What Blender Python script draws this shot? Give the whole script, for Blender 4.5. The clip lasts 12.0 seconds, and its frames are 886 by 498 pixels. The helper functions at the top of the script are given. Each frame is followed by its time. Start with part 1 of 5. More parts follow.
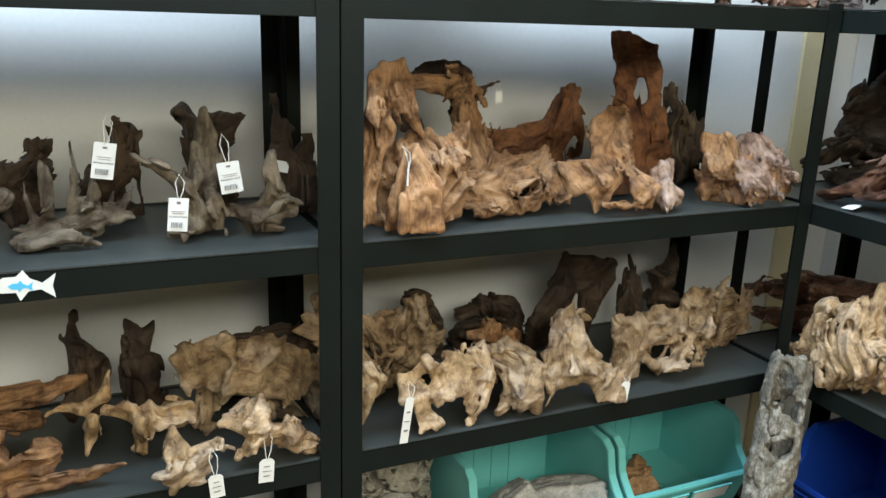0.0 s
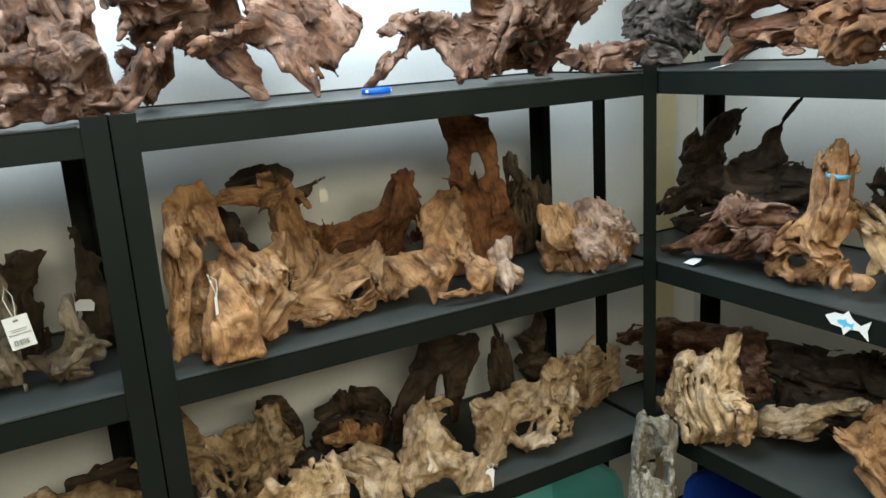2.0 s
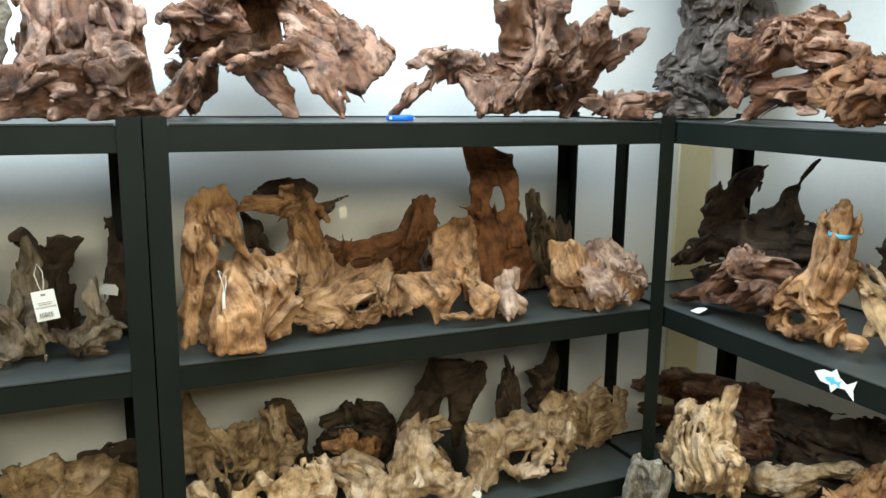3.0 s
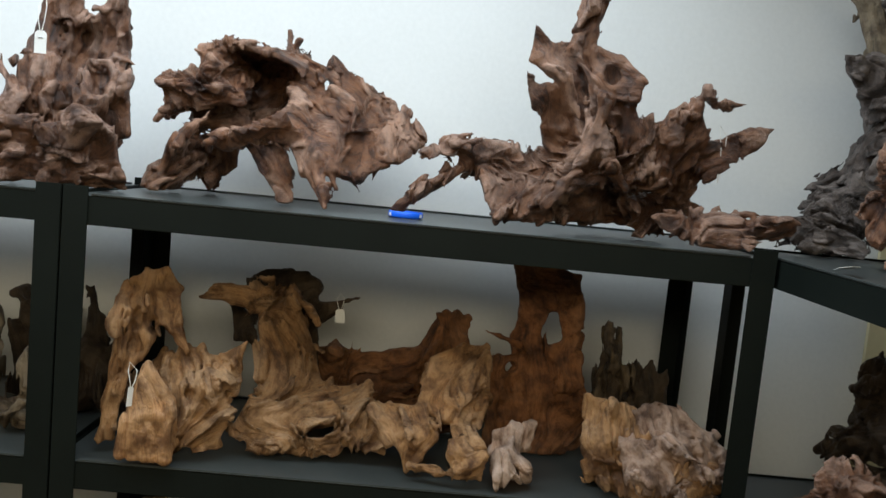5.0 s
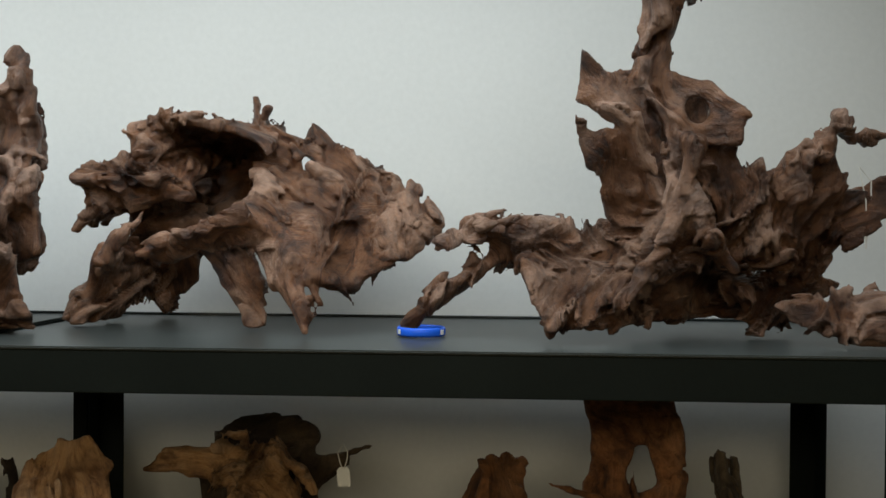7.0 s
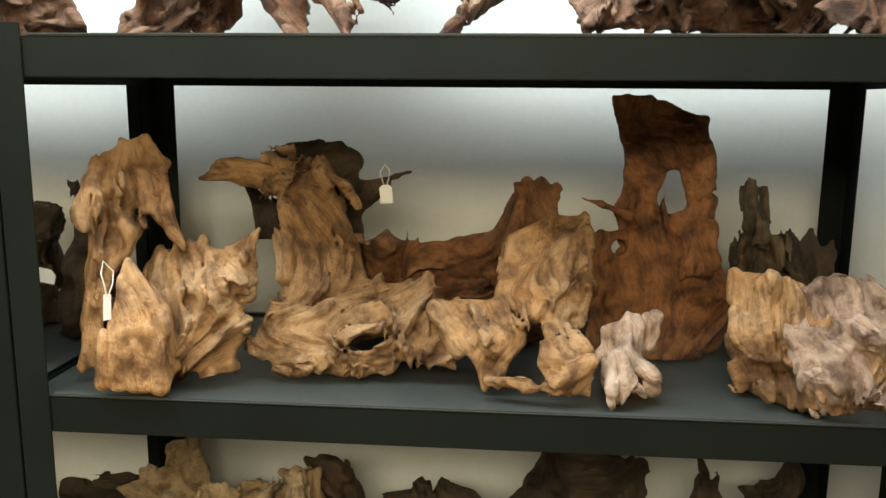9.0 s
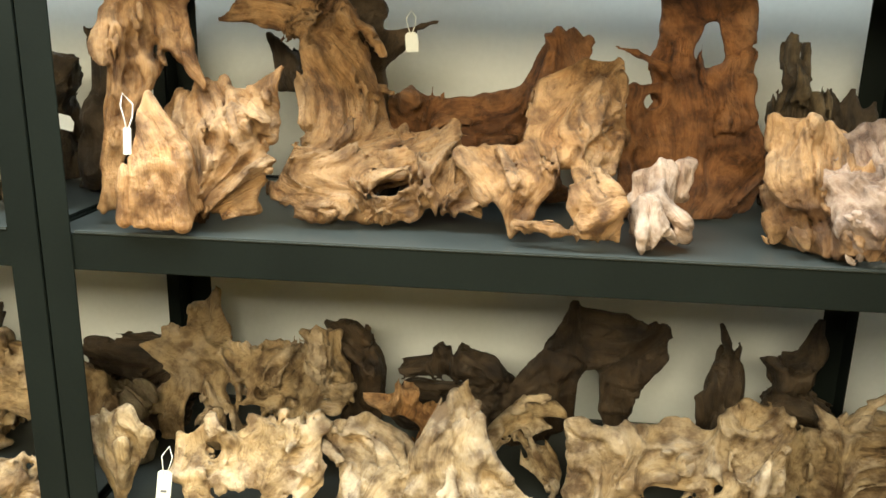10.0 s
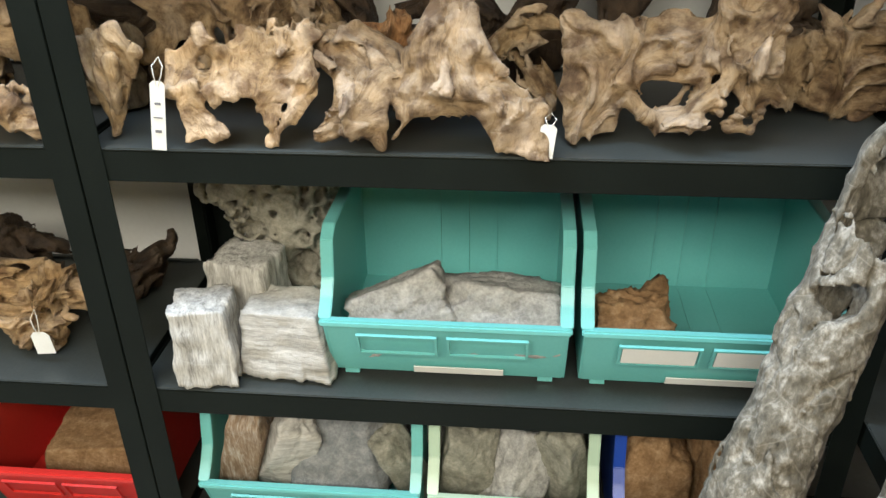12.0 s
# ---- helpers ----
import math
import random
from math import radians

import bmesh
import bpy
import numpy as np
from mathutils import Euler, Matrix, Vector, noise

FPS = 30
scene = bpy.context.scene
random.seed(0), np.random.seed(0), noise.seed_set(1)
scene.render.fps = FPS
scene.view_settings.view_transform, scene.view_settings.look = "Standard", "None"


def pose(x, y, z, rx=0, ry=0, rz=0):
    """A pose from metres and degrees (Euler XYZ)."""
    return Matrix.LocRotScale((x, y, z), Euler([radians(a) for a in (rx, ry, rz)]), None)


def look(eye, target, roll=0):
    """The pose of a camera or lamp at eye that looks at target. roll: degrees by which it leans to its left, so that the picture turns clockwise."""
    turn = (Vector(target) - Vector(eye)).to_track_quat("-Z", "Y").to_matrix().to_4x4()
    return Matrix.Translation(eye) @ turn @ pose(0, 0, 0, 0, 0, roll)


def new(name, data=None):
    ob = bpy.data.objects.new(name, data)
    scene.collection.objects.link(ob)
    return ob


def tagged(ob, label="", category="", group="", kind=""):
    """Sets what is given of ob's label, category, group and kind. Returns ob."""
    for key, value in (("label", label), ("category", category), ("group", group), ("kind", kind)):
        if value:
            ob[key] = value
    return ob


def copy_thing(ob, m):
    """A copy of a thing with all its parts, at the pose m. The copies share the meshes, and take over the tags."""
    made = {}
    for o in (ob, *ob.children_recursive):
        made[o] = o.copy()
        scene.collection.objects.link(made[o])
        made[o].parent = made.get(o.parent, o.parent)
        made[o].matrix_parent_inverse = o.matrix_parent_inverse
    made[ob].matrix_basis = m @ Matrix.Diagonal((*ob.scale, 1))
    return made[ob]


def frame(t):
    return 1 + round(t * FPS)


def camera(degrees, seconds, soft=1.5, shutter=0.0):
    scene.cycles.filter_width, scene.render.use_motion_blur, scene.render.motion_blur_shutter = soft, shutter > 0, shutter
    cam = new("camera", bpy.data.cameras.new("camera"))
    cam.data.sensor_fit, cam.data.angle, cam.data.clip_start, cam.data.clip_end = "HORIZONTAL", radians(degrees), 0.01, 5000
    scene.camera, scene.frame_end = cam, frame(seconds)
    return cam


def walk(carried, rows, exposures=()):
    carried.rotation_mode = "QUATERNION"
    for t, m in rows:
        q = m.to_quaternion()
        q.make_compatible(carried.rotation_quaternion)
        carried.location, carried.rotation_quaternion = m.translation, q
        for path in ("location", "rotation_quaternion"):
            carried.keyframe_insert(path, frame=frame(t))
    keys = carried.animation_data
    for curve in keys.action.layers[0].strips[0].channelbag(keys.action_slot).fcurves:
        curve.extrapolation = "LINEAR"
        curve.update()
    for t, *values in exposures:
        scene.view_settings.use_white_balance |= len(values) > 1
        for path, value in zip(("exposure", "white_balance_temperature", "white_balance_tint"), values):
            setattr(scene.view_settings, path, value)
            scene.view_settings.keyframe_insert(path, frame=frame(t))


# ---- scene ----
cam = camera(57.3, 12.0)
PATH = [
    (0, (-0.434, -1.397, 1.754), (0.368, 0.35, 1.204), 1.9),
    (0.5, (-0.362, -1.298, 1.878), (0.439, 0.507, 1.563), 3.2),
    (1, (-0.262, -1.25, 1.91), (0.542, 0.561, 1.642), 2.8),
    (1.5, (-0.202, -1.262, 1.889), (0.6, 0.524, 1.479), 2.6),
    (2, (-0.196, -1.411, 1.89), (0.758, 0.277, 1.401), -3.6),
    (2.5, (-0.202, -1.571, 1.878), (0.832, 0.064, 1.369), -4.7),
    (3, (-0.115, -1.556, 1.86), (0.698, 0.231, 1.482), 0.7),
    (3.2, (-0.016, -1.534, 1.875), (0.68, 0.324, 1.626), 3.6),
    (4.8, (0.542, -1.444, 1.88), (0.652, 0.541, 1.663), 5.5),
    (5, (0.604, -1.352, 1.901), (0.65, 0.637, 1.698), 5.5),
    (5.5, (0.642, -1.121, 1.952), (0.585, 0.875, 1.829), 0.9),
    (6, (0.65, -0.897, 1.98), (0.674, 1.102, 1.964), 1.2),
    (6.5, (0.659, -0.813, 1.986), (0.615, 1.187, 1.973), 0.7),
    (7, (0.628, -0.906, 1.924), (0.56, 1.093, 1.904), 0.5),
    (7.5, (0.626, -1.008, 1.858), (0.546, 0.989, 1.786), 0.4),
    (7.7, (0.619, -1.027, 1.82), (0.55, 0.97, 1.739), 0.9),
    (9.5, (0.639, -0.947, 1.682), (0.447, 0.989, 1.222), 0.6),
    (10, (0.622, -0.96, 1.61), (0.431, 0.958, 1.076), 1.3),
    (10.5, (0.626, -0.965, 1.547), (0.45, 0.923, 0.912), 0.2),
    (11, (0.63, -0.958, 1.511), (0.455, 0.914, 0.83), -0.2),
    (11.5, (0.64, -0.963, 1.445), (0.436, 0.858, 0.645), -0.6),
    (12, (0.645, -1.047, 1.332), (0.466, 0.698, 0.37), -0.9),
]
EXPOSURES = [
    (0.0, 0.68, 5550, 7), (0.5, 0.8, 5250, 9), (1.0, 0.05, 5350, 8), (1.5, -0.15, 5350, 6), (2.0, 0.45, 5950, 4), (2.5, 0.85, 6200, 2), (3.2, 0.68, 5850, 4),
    (4.8, -0.25, 6050, 8), (5.5, -0.78, 6150, 8), (6.5, -1.05, 6350, 7), (7.5, -0.65, 6550, 7), (9.5, 1.25, 6600, 2), (10.5, 1.6, 6150, 0), (11.5, 1.45, 5900, 4), (12.0, 1.12, 5650, 10),
]
walk(cam, [(t, look(eye, target, roll)) for t, eye, target, roll in PATH], EXPOSURES)


# ---- light ----
world = bpy.data.worlds.new("world")
scene.world = world
world.use_nodes = True
world.node_tree.nodes["Background"].inputs[0].default_value = (0.80, 0.90, 1.0, 1)
world.node_tree.nodes["Background"].inputs[1].default_value = 0.25


def area_light(name, at, target, w, h, watts, colour):
    lamp = bpy.data.lights.new(name, "AREA")
    lamp.shape, lamp.size, lamp.size_y, lamp.energy, lamp.color = "RECTANGLE", w, h, watts, colour
    ob = new(name, lamp)
    ob.matrix_world = look(at, target)
    return ob


area_light("ceiling_light", (-0.05, -0.27, 2.66), (-0.05, -0.27, 0), 2.4, 0.90, 54, (0.86, 0.94, 1.0))
area_light("ceiling_light", (0.1, -2.8, 2.66), (0.1, -2.8, 0), 3.0, 1.4, 122, (1.0, 0.86, 0.62))


# ---- materials ----


def nodes_of(name, rough=0.6, metal=0.0):
    m = bpy.data.materials.new(name)
    m.use_nodes = True
    nt = m.node_tree
    b = nt.nodes["Principled BSDF"]
    b.inputs["Roughness"].default_value, b.inputs["Metallic"].default_value = rough, metal
    return m, nt, b


def node(nt, kind, **values):
    n = nt.nodes.new(kind)
    for key, value in values.items():
        n.inputs[key].default_value = value
    return n


def ramp(nt, fac, stops):
    r = nt.nodes.new("ShaderNodeValToRGB")
    while len(r.color_ramp.elements) < len(stops):
        r.color_ramp.elements.new(0.5)
    for e, (p, c) in zip(r.color_ramp.elements, stops):
        e.position, e.color = p, (*c, 1)
    nt.links.new(fac, r.inputs[0])
    return r.outputs[0]


def blend(nt, mode, fac, a, b):
    n = nt.nodes.new("ShaderNodeMix")
    n.data_type, n.blend_type = "RGBA", mode
    for socket, value in ((n.inputs[0], fac), (n.inputs[6], a), (n.inputs[7], b)):
        if isinstance(value, bpy.types.NodeSocket):
            nt.links.new(value, socket)
        elif isinstance(value, tuple):
            socket.default_value = (*value, 1)
        else:
            socket.default_value = value
    return n.outputs[2]


def bump(nt, bsdf, height, strength, distance):
    n = node(nt, "ShaderNodeBump", Strength=strength, Distance=distance)
    nt.links.new(height, n.inputs["Height"])
    nt.links.new(n.outputs[0], bsdf.inputs["Normal"])


def speckled(name, a, b, rough=0.6, scale=8.0, fine=120.0, relief=0.15, metal=0.0, dist=0.002):
    """A surface of two close tones, in patches and in grain, with fine relief."""
    m, nt, p = nodes_of(name, rough, metal)
    co = nt.nodes.new("ShaderNodeTexCoord").outputs["Object"]
    big = node(nt, "ShaderNodeTexNoise", Scale=scale, Detail=6.0)
    small = node(nt, "ShaderNodeTexNoise", Scale=fine, Detail=4.0)
    nt.links.new(co, big.inputs["Vector"]), nt.links.new(co, small.inputs["Vector"])
    mix = blend(nt, "MIX", 0.4, big.outputs["Color"], small.outputs["Color"])
    nt.links.new(ramp(nt, mix, [(0.38, a), (0.62, b)]), p.inputs["Base Color"])
    bump(nt, p, small.outputs[0], relief, dist)
    return m


METAL = speckled("black_steel_paint", (0.0052, 0.0072, 0.0060), (0.0085, 0.0115, 0.0095), 0.48, 6, 300, 0.05)
DECK = speckled("grey_deck_board", (0.034, 0.039, 0.037), (0.050, 0.056, 0.053), 0.36, 5, 220, 0.08)
WALL = speckled("white_wall_paint", (0.70, 0.70, 0.67), (0.76, 0.76, 0.73), 0.75, 2, 90, 0.08)
CEIL = speckled("ceiling_paint", (0.60, 0.60, 0.58), (0.66, 0.66, 0.64), 0.8, 2, 60, 0.05)
FLOOR = speckled("grey_floor", (0.15, 0.145, 0.13), (0.20, 0.19, 0.175), 0.6, 3, 80, 0.1)
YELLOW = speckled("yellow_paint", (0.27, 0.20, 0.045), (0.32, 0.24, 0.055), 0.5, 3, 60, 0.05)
SHADE = speckled("unseen_wall_grey", (0.46, 0.44, 0.40), (0.52, 0.50, 0.46), 0.8, 2, 60, 0.05)
CREAM = speckled("cream_trim_paint", (0.62, 0.55, 0.33), (0.68, 0.60, 0.37), 0.5, 3, 60, 0.05)

METAL.node_tree.nodes["Principled BSDF"].inputs["Specular IOR Level"].default_value = 0.14
DECK.node_tree.nodes["Principled BSDF"].inputs["Specular IOR Level"].default_value = 0.32
# ---- structure ----


def box(bm, x0, y0, z0, x1, y1, z1):
    m = Matrix.LocRotScale(((x0 + x1) / 2, (y0 + y1) / 2, (z0 + z1) / 2), None, (x1 - x0, y1 - y0, z1 - z0))
    return bmesh.ops.create_cube(bm, size=1, matrix=m)["verts"]


def mesh_of(name, bm, mat, bevel=0.0):
    if bevel:
        bmesh.ops.bevel(bm, geom=bm.edges[:], offset=bevel, segments=2, affect="EDGES", clamp_overlap=True)
    me = bpy.data.meshes.new(name)
    bm.to_mesh(me)
    bm.free()
    me.materials.append(mat)
    return me


def part(name, bm, mat, parent=None, label="", bevel=0.0):
    ob = new(name, mesh_of(name, bm, mat, bevel))
    ob.parent = parent
    if label:
        tagged(ob, label)
    return ob


def slab(name, mat, *corners, label="", category="", kind="structure"):
    bm = bmesh.new()
    box(bm, *corners)
    return tagged(part(name, bm, mat), label, category, kind=kind)


WIDE, DEEP, POST, BEAM = 1.20, 0.45, 0.042, 0.053
TIERS = (1.80, 1.342, 0.902, 0.464, 0.08)
BACK = 0.535

# Floor and ceiling lie out of view; their greys set the bounced light.
slab("floor", FLOOR, -4.0, -7.0, -0.1, 1.92, BACK, 0, label="plain grey shop floor", category="floor")
slab("ceiling", CEIL, -4.0, -7.0, 2.7, 1.92, BACK, 2.8, label="plain grey ceiling", category="ceiling")
slab("wall_north", WALL, -4.0, BACK, 0, 2.02, BACK + 0.1, 2.7, label="plain off-white painted wall behind the racks", category="wall")
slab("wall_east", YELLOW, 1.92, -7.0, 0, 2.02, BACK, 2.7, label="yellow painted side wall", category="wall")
slab("wall_panel", WALL, 1.912, -0.36, 0, 1.9195, BACK - 0.002, 2.22, label="white panel on the yellow side wall", category="wall panel")
slab("trim", CREAM, 1.67, BACK - 0.012, 0, 1.80, BACK - 0.0005, 2.69, label="cream yellow upright trim board on the wall", category="trim")
# Unseen walls added to close the room, grey and distant to limit bounce.
slab("wall_west", SHADE, -4.1, -7.0, 0, -4.0, BACK, 2.7, label="unseen grey side wall that limits bounced light", category="wall")
slab("wall_south", SHADE, -4.0, -7.1, 0, 2.02, -7.0, 2.7, label="unseen grey end wall that limits bounced light", category="wall")


def rack(wide, label):
    """A boltless steel rack: four angle posts, and per tier two long beams, two short beams and a deck."""
    top = tagged(new("storage_rack"), label, "shelving rack")
    for sx, x in ((1, 0.0), (-1, wide)):
        for sy, y in ((1, 0.0), (-1, DEEP)):
            bm = bmesh.new()
            box(bm, min(x, x + sx * POST), min(y, y + sy * 0.002), 0, max(x, x + sx * POST), max(y, y + sy * 0.002), TIERS[0] + 0.012)
            box(bm, min(x, x + sx * 0.002), min(y + sy * 0.002, y + sy * POST), 0, max(x, x + sx * 0.002), max(y + sy * 0.002, y + sy * POST), TIERS[0] + 0.012)
            part("post", bm, METAL, top, bevel=0.0008)
    for z in TIERS:
        for y0, y1, lip in ((0.003, 0.006, 0.010), (DEEP - 0.006, DEEP - 0.003, DEEP - 0.015)):
            bm = bmesh.new()
            box(bm, 0.004, y0, z - BEAM, wide - 0.004, y1, z - 0.004)
            beam = part("long_beam", bm, METAL, top, bevel=0.0014)
            # Folded lip in the lighter deck tone, painting in its overhead glint.
            bm = bmesh.new()
            box(bm, POST + 0.002, min(y0 - 0.001, lip), z - 0.0036, wide - POST - 0.002, max(y1, lip + 0.005), z)
            part("edge_lip", bm, DECK, beam, bevel=0.0017)
        for x0, x1 in ((0.003, 0.006), (wide - 0.006, wide - 0.003)):
            bm = bmesh.new()
            box(bm, x0, 0.007, z - BEAM, x1, DEEP - 0.007, z)
            part("short_beam", bm, METAL, top, bevel=0.0012)
        bm = bmesh.new()
        box(bm, 0.007, 0.007, z - 0.017, wide - 0.007, DEEP - 0.007, z - 0.004)
        part("deck", bm, DECK, top)
    return top


rack_b = rack(WIDE, "black steel rack with five grey decks of driftwood")
rack_a = copy_thing(rack_b, pose(-WIDE - 0.003, 0, 0))
rack_c = copy_thing(rack_b, pose(WIDE + 0.004, 0.235, 0, 0, 0, -90))
# ---- driftwood ----
LATTICE = np.random.default_rng(7).random((32, 32, 32), dtype=np.float32) * 2 - 1


def value_noise(p):
    """Smooth lattice noise in -1..1 at points (n, 3)."""
    i = np.floor(p).astype(np.int32)
    f = (p - i).astype(np.float32)
    f = f * f * (3 - 2 * f)
    a, b = i & 31, (i + 1) & 31
    out = 0
    for cx, wx in ((a[:, 0], 1 - f[:, 0]), (b[:, 0], f[:, 0])):
        for cy, wy in ((a[:, 1], 1 - f[:, 1]), (b[:, 1], f[:, 1])):
            for cz, wz in ((a[:, 2], 1 - f[:, 2]), (b[:, 2], f[:, 2])):
                out = out + LATTICE[cx, cy, cz] * (wx * wy * wz)
    return out


def spread(coarse, n, step):
    """Linear enlargement of a coarse 3D array to n points along each axis."""
    for axis in range(3):
        at = np.arange(n[axis], dtype=np.float32) / step
        i = np.minimum(at.astype(int), coarse.shape[axis] - 2)
        shape = [1, 1, 1]
        shape[axis] = -1
        f = (at - i).reshape(shape)
        coarse = np.take(coarse, i, axis) * (1 - f) + np.take(coarse, i + 1, axis) * f
    return coarse


def net(d, origin, h):
    """The zero surface of a field as vertices and quads."""
    s = d < 0
    n = np.array(d.shape) - 1
    count = np.zeros(n, np.int8)
    corners = [(i, j, k) for i in (0, 1) for j in (0, 1) for k in (0, 1)]
    for i, j, k in corners:
        count += s[i:i + n[0], j:j + n[1], k:k + n[2]]
    cells = np.argwhere((count > 0) & (count < 8))
    total, weight = np.zeros((len(cells), 3), np.float32), np.zeros((len(cells), 1), np.float32)
    value = {c: d[tuple((cells + c).T)] for c in corners}
    for c in corners:
        for axis in range(3):
            if c[axis] == 0:
                e = tuple(v + (a == axis) for a, v in enumerate(c))
                va, vb = value[c], value[e]
                cross = (va < 0) != (vb < 0)
                t = np.where(cross, va / np.where(cross, va - vb, 1), 0)
                p = np.tile(np.array(c, np.float32), (len(cells), 1))
                p[:, axis] = t
                total += p * cross[:, None]
                weight += cross[:, None]
    verts = (cells + total / weight) * h + origin
    index = np.full(n, -1, np.int32)
    index[tuple(cells.T)] = np.arange(len(cells))
    faces = []
    for axis in range(3):
        u, v = (axis + 1) % 3, (axis + 2) % 3
        lo, hi = [slice(None)] * 3, [slice(None)] * 3
        lo[axis], hi[axis] = slice(0, -1), slice(1, None)
        a, b = s[tuple(lo)], s[tuple(hi)]
        e = np.argwhere(a != b)
        e = e[(e[:, u] > 0) & (e[:, v] > 0) & (e[:, u] < n[u]) & (e[:, v] < n[v])]
        flip = a[tuple(e.T)]
        du, dv = np.eye(3, dtype=int)[u], np.eye(3, dtype=int)[v]
        q = np.stack([index[tuple((e - m).T)] for m in (du + dv, dv, 0 * du, du)], 1)
        q[~flip] = q[~flip][:, ::-1]
        faces.append(q)
    return verts, np.concatenate(faces)


def largest_piece(verts, faces):
    """A mesh without its stray crumbs."""
    lab = np.arange(len(verts))
    e = np.concatenate([faces[:, [0, 1]], faces[:, [1, 2]], faces[:, [2, 3]], faces[:, [3, 0]]])
    while True:
        old = lab.copy()
        m = np.minimum(lab[e[:, 0]], lab[e[:, 1]])
        np.minimum.at(lab, e[:, 0], m)
        np.minimum.at(lab, e[:, 1], m)
        lab = lab[lab]
        if (lab == old).all():
            break
    sizes = np.bincount(lab)
    keep = sizes[lab] > 0.06 * sizes.max()
    new_index = np.cumsum(keep) - 1
    return verts[keep], new_index[faces[keep[faces[:, 0]]]]


def quad_mesh(name, verts, faces, mat):
    me = bpy.data.meshes.new(name)
    me.vertices.add(len(verts))
    me.vertices.foreach_set("co", np.ascontiguousarray(verts, np.float32).ravel())
    me.loops.add(4 * len(faces))
    me.loops.foreach_set("vertex_index", np.ascontiguousarray(faces, np.int32).ravel())
    me.polygons.add(len(faces))
    me.polygons.foreach_set("loop_start", np.arange(0, 4 * len(faces), 4, dtype=np.int32))
    me.polygons.foreach_set("use_smooth", np.ones(len(faces), bool))
    me.update(calc_edges=True)
    me.materials.append(mat)
    return me


